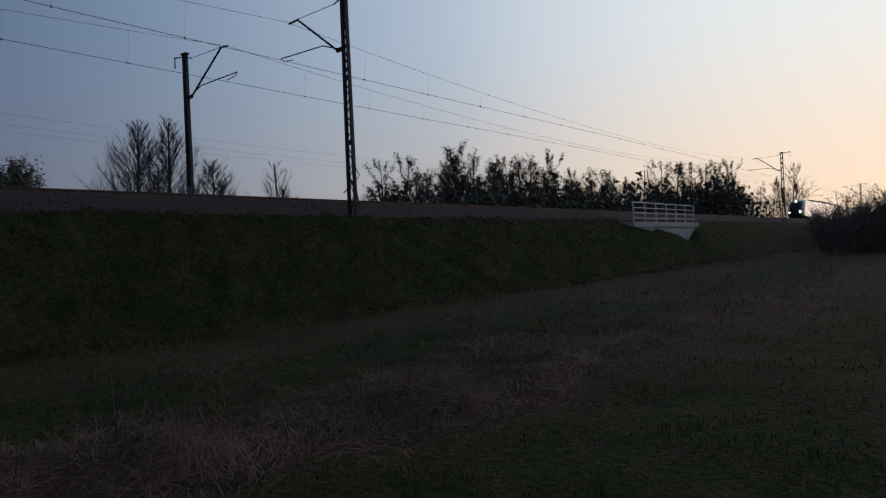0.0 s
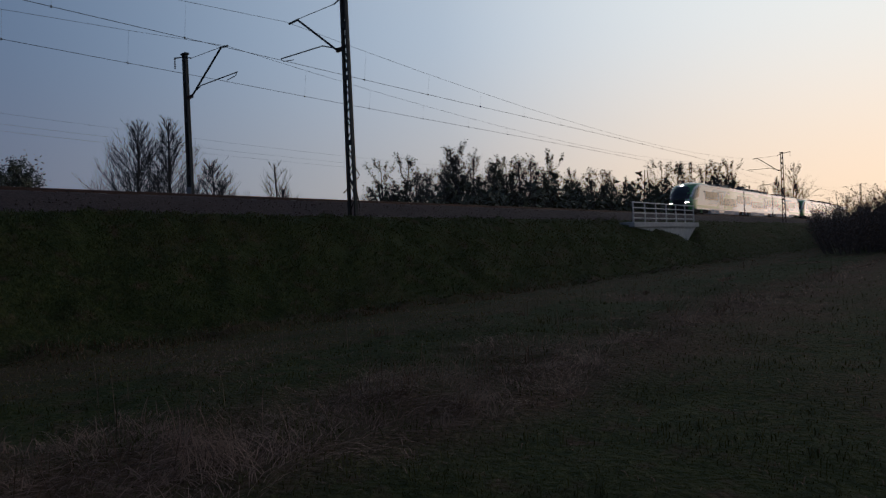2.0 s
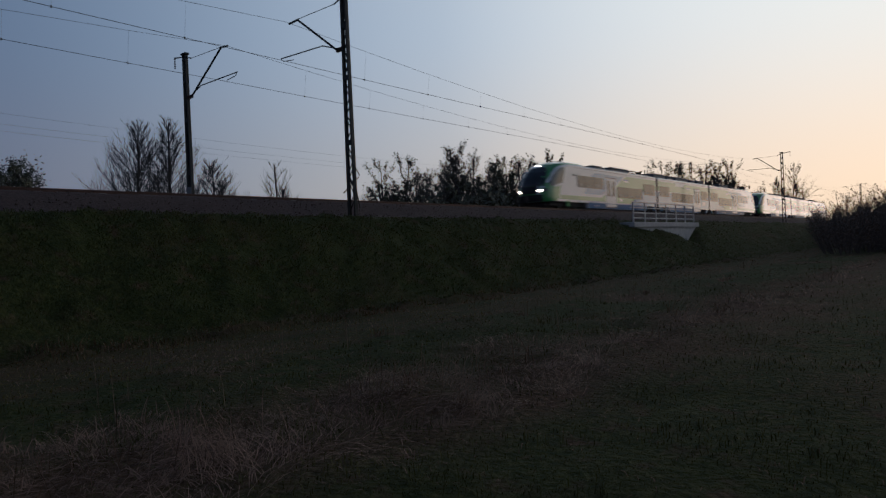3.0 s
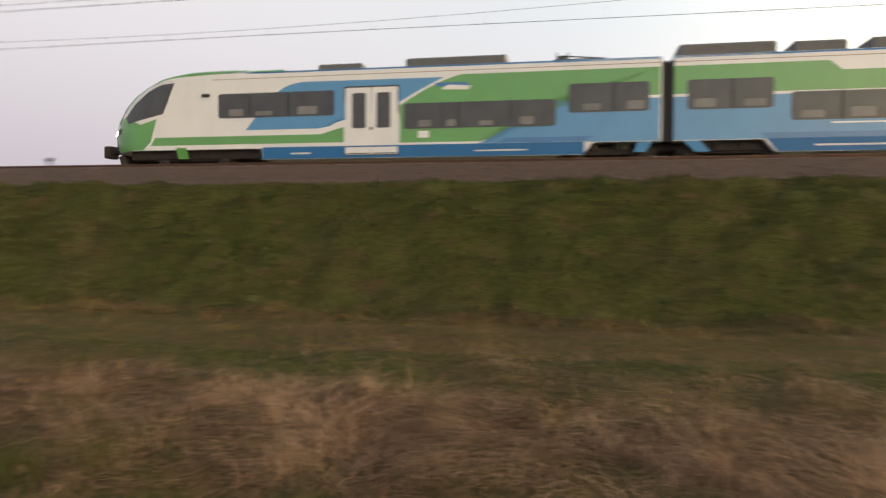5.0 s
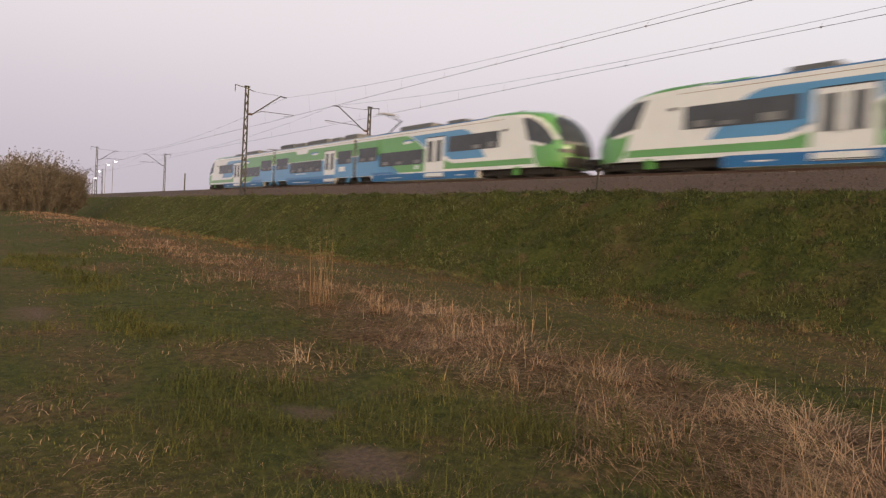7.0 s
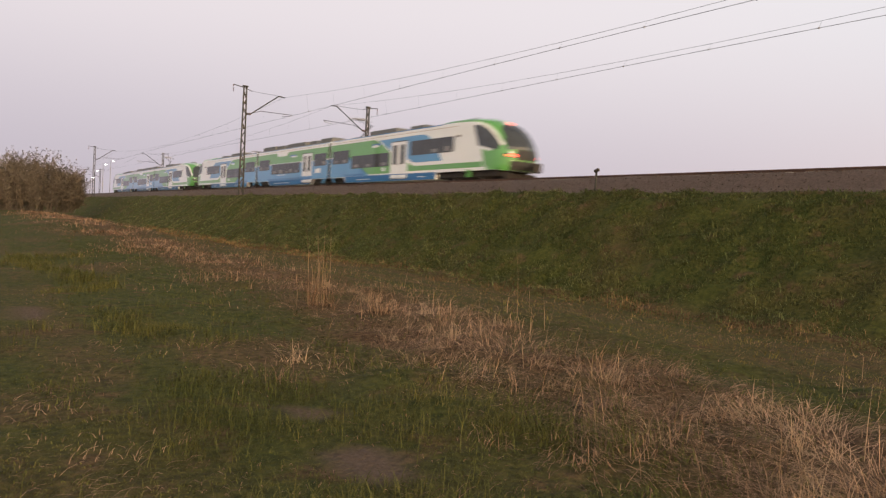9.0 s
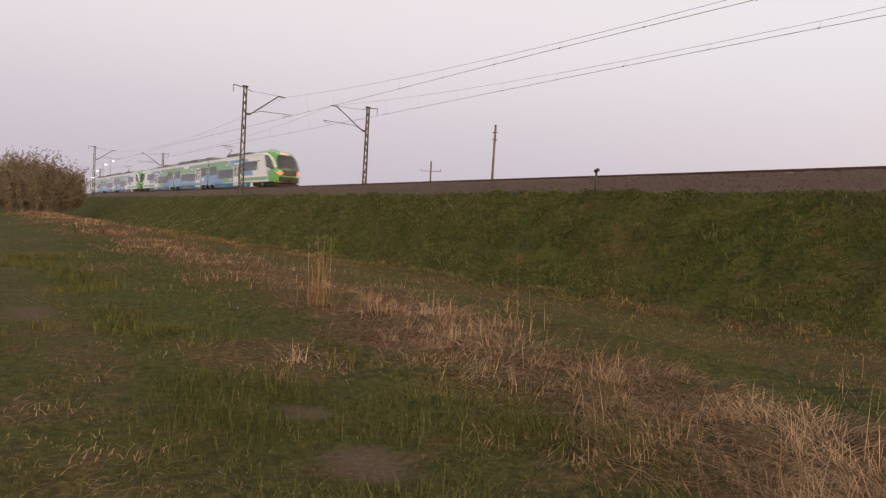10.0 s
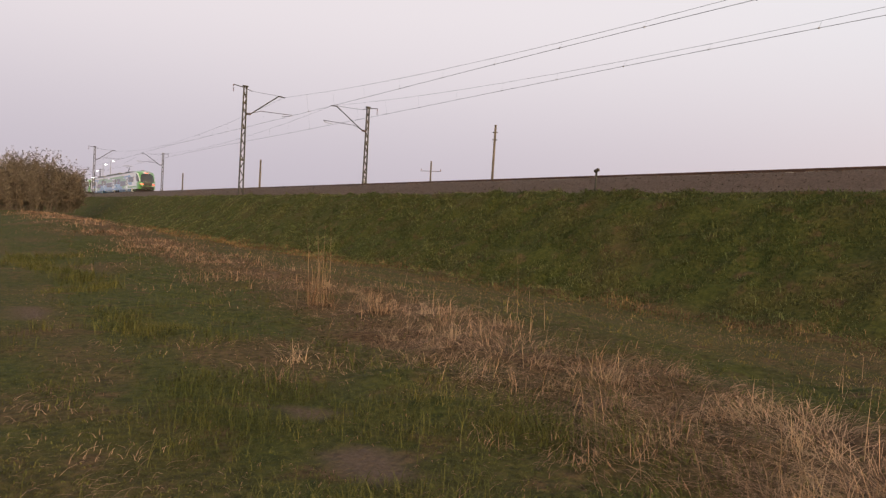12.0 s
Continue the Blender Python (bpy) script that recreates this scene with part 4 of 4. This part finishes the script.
def quad_leaf(g, rng, p, size):
    u = Vector((rng.uniform(-1, 1), rng.uniform(-1, 1), rng.uniform(-1, 1))).normalized() * size
    w = u.orthogonal().normalized() * size * .6
    k = len(g.v)
    g.v += [tuple(p - u), tuple(p + w), tuple(p + u), tuple(p - w)]
    g.f.append((k, k + 1, k + 2, k + 3))


def build_tree(name, label, seed, h, spread, limbs, twigs, leaves, material, leaf_mat, base=.16, shape=.6, stems=1, up=.2, leaf=.10, fine=1):
    rng = random.Random(seed)
    th = empty(name)
    tagged(th, label, "tree")
    g, lf = Geo(), Geo()
    tr = Geo()
    for st in range(stems):
        tilt = Vector((rng.uniform(-.2, .2), rng.uniform(-.2, .2), 1)) if stems > 1 else Vector((rng.uniform(-.03, .03), rng.uniform(-.03, .03), 1))
        hh = h * (1 if st == 0 else rng.uniform(.7, .95))
        trunk, _ = limb(tr, rng, (rng.uniform(-.4, .4) * (stems > 1), rng.uniform(-.4, .4) * (stems > 1), -.3), tilt, hh + .3, .014 * hh + .03, 10, 7, .1, .035)
        for i in range(limbs // stems):
            u = base + (.97 - base) * (i + rng.random()) / (limbs / stems)
            k = min(9, int(u * 10))
            p = trunk[k].lerp(trunk[k + 1], u * 10 - k)
            az = i * 2.4 + rng.uniform(-.5, .5)
            L = hh * spread * ((1 - u) ** shape + .12) * rng.uniform(.65, 1.15) * (1 if u > .3 else .75 + .8 * u)
            el = radians(rng.uniform(25, 48) + 20 * u)
            d = Vector((math.cos(az) * math.cos(el), math.sin(az) * math.cos(el), math.sin(el)))
            pts, _ = limb(g, rng, p, d, L, .007 * hh * (1 - u * .75) * .55 + .006, 5, 4, up, .18 if up > .1 else .11)
            for j in range(twigs):
                q = rng.uniform(.25, 1) * 5
                m = min(4, int(q))
                a = pts[m].lerp(pts[m + 1], q - m)
                dd = (pts[m + 1] - pts[m]).normalized() + Vector((rng.uniform(-.8, .8), rng.uniform(-.8, .8), rng.uniform(-.1, .7)))
                tw, d2 = limb(g, rng, a, dd, L * rng.uniform(.2, .5), .012, 2, 3, .2)
                for e in range(fine):
                    limb(g, rng, tw[rng.randint(0, 1)], d2 + Vector((rng.uniform(-.7, .7), rng.uniform(-.7, .7), rng.uniform(-.2, .6))), L * rng.uniform(.1, .26), .008, 1, 3, .1)
                for e in range(leaves):
                    quad_leaf(lf, rng, tw[-1].lerp(a, rng.random()) + Vector((rng.gauss(0, .14), rng.gauss(0, .14), rng.gauss(0, .14))), rng.uniform(.6, 1.5) * leaf)
    tr.make("trunk", material, th)
    g.make("branchwork", material, th)
    if leaves:
        lf.make("crown", leaf_mat, th, "thin crown of budding leaves")
    return th


def put(th, x, y, yaw, s=1.0, sx=None):
    c = copy_thing(th, Matrix())
    c.matrix_basis = Matrix.Translation((x, y, ground_z(x, y))) @ pose(0, 0, 0, 0, 0, yaw) @ Matrix.Diagonal((s if sx is None else sx, s if sx is None else sx, s, 1))
    return c


def on_site(th, x, y, yaw=0):
    th.matrix_basis = pose(x, y, ground_z(x, y), 0, 0, yaw)
    return th


TALL = "tall bare tree with fine upswept twigs behind the embankment"
on_site(build_tree("bare_tree", TALL, 3, 12.8, .50, 120, 16, 0, M_BARK, None, .05, .95, up=.07, fine=2), 28.0, 53.2)
on_site(build_tree("bare_tree", TALL, 5, 13.4, .47, 120, 16, 0, M_BARK, None, .05, .95, up=.07, fine=2), 31.0, 53.0)
on_site(build_tree("bare_tree", "broad bare tree with fine twigs behind the embankment", 8, 9.8, .56, 100, 16, 0, M_BARK, None, .05, .9, up=.07, fine=2), 34.6, 51.5)
on_site(build_tree("bare_tree", "small round bare tree standing alone in the field", 9, 11.4, .44, 110, 15, 0, M_BARK, None, .05, .75, 3, up=.1, fine=2), 46.4, 57.6)
on_site(build_tree("leafing_tree", "dark dense young tree just coming into leaf", 12, 6.9, .55, 90, 12, 16, M_BARK, M_LEAF, .06, .4, 3, leaf=.08), 16.0, 43.0)

KINDS = [
    build_tree("birch", "slender birch with a thin budding crown in the wood", 21, 14.5, .34, 42, 5, 11, M_BIRCH, M_LEAF, .05, up=.14, leaf=.105),
    build_tree("birch", "slender birch with a thin budding crown in the wood", 22, 13.5, .38, 42, 5, 10, M_BIRCH, M_CATKIN, .05, up=.14, leaf=.10),
    build_tree("leafing_tree", "dark broad tree with a dense budding crown in the wood", 23, 14.5, .46, 50, 5, 13, M_BARK, M_LEAF, .04, .5, 2, up=.1, leaf=.125),
    build_tree("bare_tree", "bare grey tree with upswept twigs in the wood", 24, 13.0, .46, 48, 6, 5, M_BARK, M_CATKIN, .04, up=.1, leaf=.08),
]



def make_wood():
    rng = random.Random(77)
    first = {}

    def plant(k, x, y, s):
        if k not in first:
            first[k] = True
            KINDS[k].matrix_basis = Matrix.Translation((x, y, ground_z(x, y))) @ pose(0, 0, 0, 0, 0, rng.uniform(0, 360)) @ Matrix.Diagonal((s, s, s, 1))
            tagged(KINDS[k], group="trees of the wood")
        else:
            put(KINDS[k], x, y, rng.uniform(0, 360), s, s * rng.uniform(.85, 1.2))
    # yaw from the eye, distance, height factor, number
    for y0, y1, lo, hi, f, n in ((-45.0, -50.5, 84, 94, .80, 13), (-50.5, -54.6, 86, 98, .97, 11), (-54.6, -58.6, 90, 104, .93, 12), (-58.6, -65.5, 100, 122, .88, 20), (-65.0, -74.8, 125, 160, .95, 30), (-74.5, -79.0, 150, 200, .9, 10), (-45.5, -66.0, 112, 140, .82, 9)):
        for i in range(n):
            a = radians(y0 + (y1 - y0) * (i + rng.uniform(.1, .9)) / n)
            d = rng.uniform(lo, hi)
            k = rng.choice((0, 0, 1, 1, 2, 3)) if not (-66 > math.degrees(a) > -75) else rng.choice((2, 2, 1, 0))
            plant(k, 1.5 - math.sin(a) * d, -.7 + math.cos(a) * d, f * rng.uniform(.8, 1.1))


def build_shrub(name, label, seed, h, w, stems, twigs, buds, bud_mat, bud=.06):
    rng = random.Random(seed)
    th = tagged(empty(name), label, "shrub")
    g, lf = Geo(), Geo()
    for i in range(stems):
        az = rng.uniform(0, 6.28)
        rr = math.sqrt(rng.random())
        p = Vector((math.cos(az) * rr * w * .36, math.sin(az) * rr * w * .36, -.1))
        top = h * (1 - .45 * rr ** 2) * rng.uniform(.7, 1.05)
        d = Vector((math.cos(az) * rr * .5, math.sin(az) * rr * .5, 1))
        pts, _ = limb(g, rng, p, d, top, .03, 5, 4, .05, .1)
        for j in range(twigs):
            q = rng.uniform(.8, 5)
            m = min(4, int(q))
            a = pts[m].lerp(pts[m + 1], q - m)
            tw, d2 = limb(g, rng, a, Vector((rng.uniform(-.8, .8), rng.uniform(-.8, .8), rng.uniform(.1, 1))), h * rng.uniform(.1, .26), .016, 2, 3, .25)
            for e in range(buds):
                quad_leaf(lf, rng, a.lerp(tw[-1], rng.random()) + Vector((rng.gauss(0, .1), rng.gauss(0, .1), rng.gauss(0, .1))), rng.uniform(.6, 1.5) * bud)
    g.make("branchwork", M_BARK, th)
    lf.make("foliage", bud_mat, th, "haze of small brown buds")
    return th


on_site(build_shrub("willow_shrub", "large round budding willow shrub beside the track path", 31, 6.9, 13.0, 330, 17, 9, M_CATKIN, .085), -92.5, 7.4)
on_site(build_shrub("willow_shrub", "low far budding shrub beside the railway", 32, 4.6, 7.5, 90, 10, 5, M_CATKIN), -205.0, 39.0)
THICKET = build_shrub("hazel_shrub", "tall dense leafing shrub filling the wood", 35, 6.0, 8.5, 24, 6, 7, M_LEAF, .15)
SCRUB = build_shrub("thorn_shrub", "reddish bare thorn shrub on the sunset side bank", 33, 4.6, 5.5, 55, 9, 4, M_THORN)


def make_undergrowth():
    rng = random.Random(41)
    first = True
    for y0, y1, lo, hi, f, n in ((-46.0, -58.5, 88, 100, 1.95, 17), (-58.5, -66, 100, 118, 1.85, 10), (-65, -75, 124, 152, 2.15, 14), (-74, -77.5, 150, 185, 1.2, 7)):
        for i in range(n):
            a = radians(y0 + (y1 - y0) * (i + rng.uniform(.1, .9)) / n)
            d = rng.uniform(lo, hi)
            x, g = 1.5 - math.sin(a) * d, f * rng.uniform(.8, 1.15)
            y = max(math.cos(a) * d - .7, bend(x) + 43)
            if first:
                first = False
                THICKET.matrix_basis = Matrix.Translation((x, y, ground_z(x, y))) @ Matrix.Diagonal((g, g, g, 1))
                tagged(THICKET, group="undergrowth of the wood")
            else:
                put(THICKET, x, y, rng.uniform(0, 360), g, g * 1.2)


make_wood()
make_undergrowth()


def make_scrub():
    rng = random.Random(5)
    on_site(SCRUB, 57.5, 7.2, 0)
    tagged(SCRUB, group="bank shrubs")
    for x, s, f in ((64, 6.2, 1.1), (70, 8, 1.15), (78, 6, 1.2), (83, 10.5, 1.05), (90, 8, 1.5), (70, .5, 1.2), (80, -1, 1.5), (90, 1.5, 1.8), (102, 4, 1.9), (112, 1.0, 2.1), (97, 12.5, 1.1), (104, 9, 1.35), (61, 4.2, .95), (68, 3.4, 1.1), (80, 3, 1.2), (112, 12.5, 1.3), (124, 11, 1.4)):
        put(SCRUB, x, s + bend(x), rng.uniform(0, 360), f, f * 1.15)


make_scrub()

# ---------------------------------------------------------------- grass
GRNG = np.random.default_rng(11)
PS = [p[0] for p in PROFILE]
PZ = [p[1] for p in PROFILE]


def ground_many(x, y):
    return np.array([ground_z(a, b) for a, b in zip(x, y)])


def blades(name, label, material, x, y, z, length, lean, az, width, curl=.5, segs=2):
    """Many grass blades as one mesh: a bent strip with a pointed tip each."""
    n = len(x)
    d = np.stack([np.cos(az), np.sin(az)], 1)
    p = np.stack([-d[:, 1], d[:, 0], np.zeros(n)], 1) * width[:, None] * .5
    at = np.stack([x, y, z - .02], 1)
    rows = [at - p, at + p]
    for i in range(segs):
        a = np.minimum(lean + curl * i / (segs - 1), 1.9)
        step = length / segs
        at = at + np.stack([d[:, 0] * np.sin(a) * step, d[:, 1] * np.sin(a) * step, np.cos(a) * step], 1)
        at[:, 2] = np.maximum(at[:, 2], z + .008)
        if i < segs - 1:
            q = p * (1 - .35 * (i + 1) / segs)
            rows += [at - q, at + q]
        else:
            rows.append(at)
    m = 2 * segs + 1
    v = np.stack(rows, 1).reshape(-1, 3)
    quads = [(2 * i, 2 * i + 1, 2 * i + 3, 2 * i + 2) for i in range(segs - 1)]
    one = [k for q in quads for k in q] + [m - 3, m - 2, m - 1]
    starts = [4 * i for i in range(segs)]
    me = bpy.data.meshes.new(name)
    me.vertices.add(n * m)
    me.vertices.foreach_set("co", v.ravel())
    me.loops.add(n * len(one))
    me.loops.foreach_set("vertex_index", (np.arange(n)[:, None] * m + np.array(one)).ravel().astype(np.int32))
    me.polygons.add(n * segs)
    me.polygons.foreach_set("loop_start", (np.arange(n)[:, None] * len(one) + np.array(starts)).ravel().astype(np.int32))
    me.update(calc_edges=True)
    me.materials.append(material)
    return tagged(new(name, me), label, "grass", kind="stuff")


def fan(n, r0, r1, power, a0=-92, a1=92):
    """Points round the eye, thinning with the distance."""
    u = GRNG.random(n)
    e = 1 - power
    r = (r0 ** e + u * (r1 ** e - r0 ** e)) ** (1 / e)
    a = np.radians(GRNG.uniform(a0, a1, n))
    return r * -np.sin(a), r * np.cos(a), r


def noise_many(x, y, f):
    return np.array([noise.noise(Vector((a * f, b * f, 9.1))) for a, b in zip(x, y)])


def field(f, x, y):
    return np.array([f(a, b) for a, b in zip(x, y)])


def track_s(x, y):
    return y - np.array([bend(a) for a in x])


def clumps(cx, cy, m, spread):
    """m blade feet round each clump centre."""
    n = len(cx) * m
    return np.repeat(cx, m) + GRNG.normal(0, spread, n), np.repeat(cy, m) + GRNG.normal(0, spread, n), n


def make_grass():
    # short green sward
    x, y, r = fan(240000, 2.6, 75, 1.2)
    s = track_s(x, y)
    k = s < 13.0
    x, y, r, s = x[k], y[k], r[k], s[k]
    dry, soil = field(dry_at, x, y), field(soil_at, x, y)
    keep = (GRNG.random(len(x)) > dry * .75) & (GRNG.random(len(x)) > soil * 1.2)
    x, y, r, s, dry = x[keep], y[keep], r[keep], s[keep], dry[keep]
    n = len(x)
    tuft = np.clip(.5 + 1.3 * noise_many(x, y, 1.1) + .5 * noise_many(x, y, 3.0), .1, 1.6)
    L = GRNG.uniform(.04, .12, n) * (.4 + tuft)
    L = np.where(((s > 8.6) & (s < 12.4) & (GRNG.random(n) < .5)) | ((s < 1.4) & (x < 2)) | ((s > 2.2) & (s < 3.4) & (x < 0)), L * .55, L)
    z, lean, az = ground_many(x, y), np.abs(GRNG.normal(.65, .4, n)), GRNG.uniform(0, 6.28, n)
    for k, name, label, material in ((s < 8.5, "grass", "green spring grass over the meadow", M_BLADE), (s >= 8.5, "mown_grass", "short yellowed grass strip below the embankment", M_MOWN)):
        blades(name, label, material, x[k], y[k], z[k], L[k], lean[k], az[k], .0024 + .0008 * r[k], .9)
    # fallen straw, combed into swirls
    x, y, r = fan(190000, 2.6, 85, 1.1)
    s = track_s(x, y)
    k = s < 13.2
    x, y, r, s = x[k], y[k], r[k], s[k]
    dry, soil = field(dry_at, x, y), field(soil_at, x, y)
    keep = (GRNG.random(len(x)) < dry * np.where(s < 3.2, .32, .95) + .03) & (GRNG.random(len(x)) > soil)
    x, y, r, s, dry = x[keep], y[keep], r[keep], s[keep], dry[keep]
    n = len(x)
    L = GRNG.uniform(.12, .50, n) * (.3 + .8 * dry) * np.where(s < 3.2, .5, np.where(s > 8.6, .45, 1.0))
    flow = 7.0 * noise_many(x, y, .55) + GRNG.normal(0, .55, n)
    lie = np.where((GRNG.random(n) < .88) | (s < 3.2), np.clip(GRNG.normal(1.38, .18, n), .6, 1.6), GRNG.uniform(.2, 1.1, n))
    blades("dry_straw", "fallen dry straw lying in a tangled band", M_STRAW, x, y, ground_many(x, y) + np.abs(GRNG.normal(0, .05, n)) * (.3 + dry), L, lie, flow, .0021 + .00050 * r, .4, 3)
    # dry tufts, leaning over
    cx, cy, cr = fan(4200, 3.2, 75, 1.25)
    cd = field(dry_at, cx, cy)
    cs = track_s(cx, cy)
    k = (GRNG.random(len(cx)) < cd * .15 + .003) & (cs < 8.6) & ((cs > 3.4) | (GRNG.random(len(cx)) < .12))
    cx, cy = cx[k], cy[k]
    cx = np.concatenate([cx, [-11.3, -11.05, -11.6, -10.1, -9.9, -8.5, -9.1]])
    cy = np.concatenate([cy, [5.45, 5.6, 5.5, 6.0, 6.1, 6.35, 6.8]])
    m = 30
    x, y, n = clumps(cx, cy, m, .08)
    h = np.repeat(GRNG.uniform(.14, .40, len(cx)), m)
    h[-7 * m:] = np.repeat([.75, .6, .6, .5, .45, .4, .4], m)
    tilt = np.repeat(np.abs(GRNG.normal(.75, .35, len(cx))), m)
    tilt[-7 * m:] = .15
    az = np.repeat(GRNG.uniform(0, 6.28, len(cx)), m) + GRNG.normal(0, 1.0, n)
    blades("dry_tuft", "upright tufts of pale dry grass", M_STRAW, x, y, ground_many(x, y), h * GRNG.uniform(.4, 1.15, n), np.abs(tilt + GRNG.normal(0, .3, n)), az, .0016 + .0004 * np.hypot(x, y), .8, 3)
    # orange dry fringe along the foot of the slope
    cx = GRNG.uniform(-60, 26, 900)
    cy = 12.7 + GRNG.normal(0, .42, 900) + .25 * noise_many(cx, cx, .3) + np.array([bend(a) for a in cx])
    k = noise_many(cx, cy, .7) > -.08
    x, y, n = clumps(cx[k], cy[k], 14, .2)
    blades("dry_fringe", "rusty dry grass fringe at the foot of the embankment", M_RUST, x, y, ground_many(x, y), GRNG.uniform(.06, .28, n), np.abs(GRNG.normal(.5, .35, n)), GRNG.uniform(0, 6.28, n), .003 + .0006 * np.hypot(x, y), .6)
    # straw standing along the far stretch of the path
    cx = -13 - 68 * GRNG.random(1500) ** 1.2
    cy = 6.5 + GRNG.normal(0, 1.25, 1500) + .9 * noise_many(cx, cx * 0, .15) + np.array([bend(a) for a in cx])
    k = noise_many(cx, cy, .35) > -.02
    x, y, n = clumps(cx[k], cy[k], 15, .3)
    blades("far_straw", "pale dry straw along the path towards the shrub", M_STRAW, x, y, ground_many(x, y), GRNG.uniform(.1, .38, n), np.abs(GRNG.normal(.85, .4, n)), GRNG.uniform(0, 6.28, n), .003 + .0005 * np.hypot(x, y), .7)
    # taller green tufts on the path
    ridge = np.concatenate([-2.6 - 22 * GRNG.random(330) ** 1.7, -2.2 - 2.2 * GRNG.random(90)])
    cx = ridge
    cy = np.concatenate([1.9 + GRNG.normal(0, .42, 330) + .35 * np.sin(ridge[:330] * .7) - .012 * (ridge[:330] + 4), 4.1 + GRNG.normal(0, .4, 90)])
    gx, gy, gr = fan(260, 3.0, 24, 1.2, -80, 92)
    cx, cy = np.concatenate([cx, gx]), np.concatenate([cy, gy])
    cd = np.array([dry_at(u, w) * .7 + soil_at(u, w) * 3 for u, w in zip(cx, cy)])
    k = (GRNG.random(len(cx)) > cd) & (cy < 6.5) & (noise_many(cx, cy, .9) > -.12)
    cx, cy = cx[k], cy[k]
    m = 60
    x, y, n = clumps(cx, cy, m, .16)
    k = field(soil_at, x, y) < .2
    h = np.repeat(GRNG.uniform(.10, .34, len(cx)), m) * GRNG.uniform(.45, 1.1, n)
    x, y, h = x[k], y[k], h[k]
    n = len(x)
    blades("grass_tuft", "taller lush green grass tufts on the path", M_BLADE, x, y, ground_many(x, y), h, np.abs(GRNG.normal(.4, .3, n)), GRNG.uniform(0, 6.28, n), .0026 + .0004 * np.hypot(x, y), .9, 3)
    # single tall stalks
    x, y, r = fan(260, 4.5, 26, 1.1, -70, 78)
    k = (y > 4.2) & (y < 9.5)
    x, y = x[k], y[k]
    x = np.concatenate([x, GRNG.normal(-11.3, .20, 26), GRNG.normal(-9.9, .22, 12), [-15.8, -8.8]])
    y = np.concatenate([y, GRNG.normal(5.5, .12, 26), GRNG.normal(6.05, .12, 12), [6.2, 8.2]])
    n = len(x)
    L = GRNG.uniform(.3, .75, n)
    L[-40:-14] = GRNG.uniform(.7, 1.9, 26)
    L[-2:] = (1.7, 1.5)
    blades("reed", "tall pale dry reed stalks standing out of the grass", M_REED, x, y, ground_many(x, y), L, np.abs(GRNG.normal(.08, .09, n)), GRNG.uniform(0, 6.28, n), .0036 + .00036 * np.hypot(x, y), .15)
    # drooping pale clumps in the straw
    cx, cy, cr = fan(900, 3.4, 26, 1.2, -85, 85)
    k = field(dry_at, cx, cy) > .55
    k &= (cy > 3.0) & (cy < 8.2)
    cx = np.concatenate([cx[k][:130], [8.0, 8.15, 6.9, 5.5, 4.0, 9.5, 15.0, 6.2, 7.4]])
    cy = np.concatenate([cy[k][:130], [3.0, 3.1, 3.6, 4.4, 4.0, 3.4, 4.3, 4.9, 4.1]])
    m = 40
    x, y, n = clumps(cx, cy, m, .07)
    turn = np.repeat(GRNG.uniform(0, 6.28, len(cx)), m) + GRNG.normal(0, .8, n)
    blades("straw_clump", "drooping pale clumps of long dead grass", M_REED, x, y, ground_many(x, y), np.repeat(GRNG.uniform(.25, .6, len(cx)), m) * GRNG.uniform(.4, 1.1, n), np.abs(GRNG.normal(.85, .35, n)), turn, .0018 + .00045 * np.hypot(x, y), 1.1, 4)
    # coarse growth on the embankment slope, drooping downhill
    n = 125000
    x = GRNG.normal(-8, 30, n)
    s = GRNG.uniform(12.5, 18.25, n)
    y = s + np.array([bend(a) for a in x])
    c = noise_many(x * .8, y * 1.2, 1.1) + .6 * noise_many(x, y, 2.3)
    k = c > -.45
    x, y, c = x[k], y[k], c[k]
    n = len(x)
    r = np.hypot(x, y)
    blades("slope_grass", "coarse green grass on the embankment slope", M_SLOPE, x, y, ground_many(x, y), GRNG.uniform(.10, .26, n) * (.8 + .5 * c), np.abs(GRNG.normal(.8, .35, n)), -1.57 + GRNG.normal(0, 1.0, n), .0045 + .0008 * r, .8)


make_grass()


def motions():
    walk(UNIT_A, [(t, unit_pose(x)) for t, x in HEAD_ROWS])
    walk(UNIT_B, [(t, unit_pose(x + PITCH)) for t, x in HEAD_ROWS])


motions()
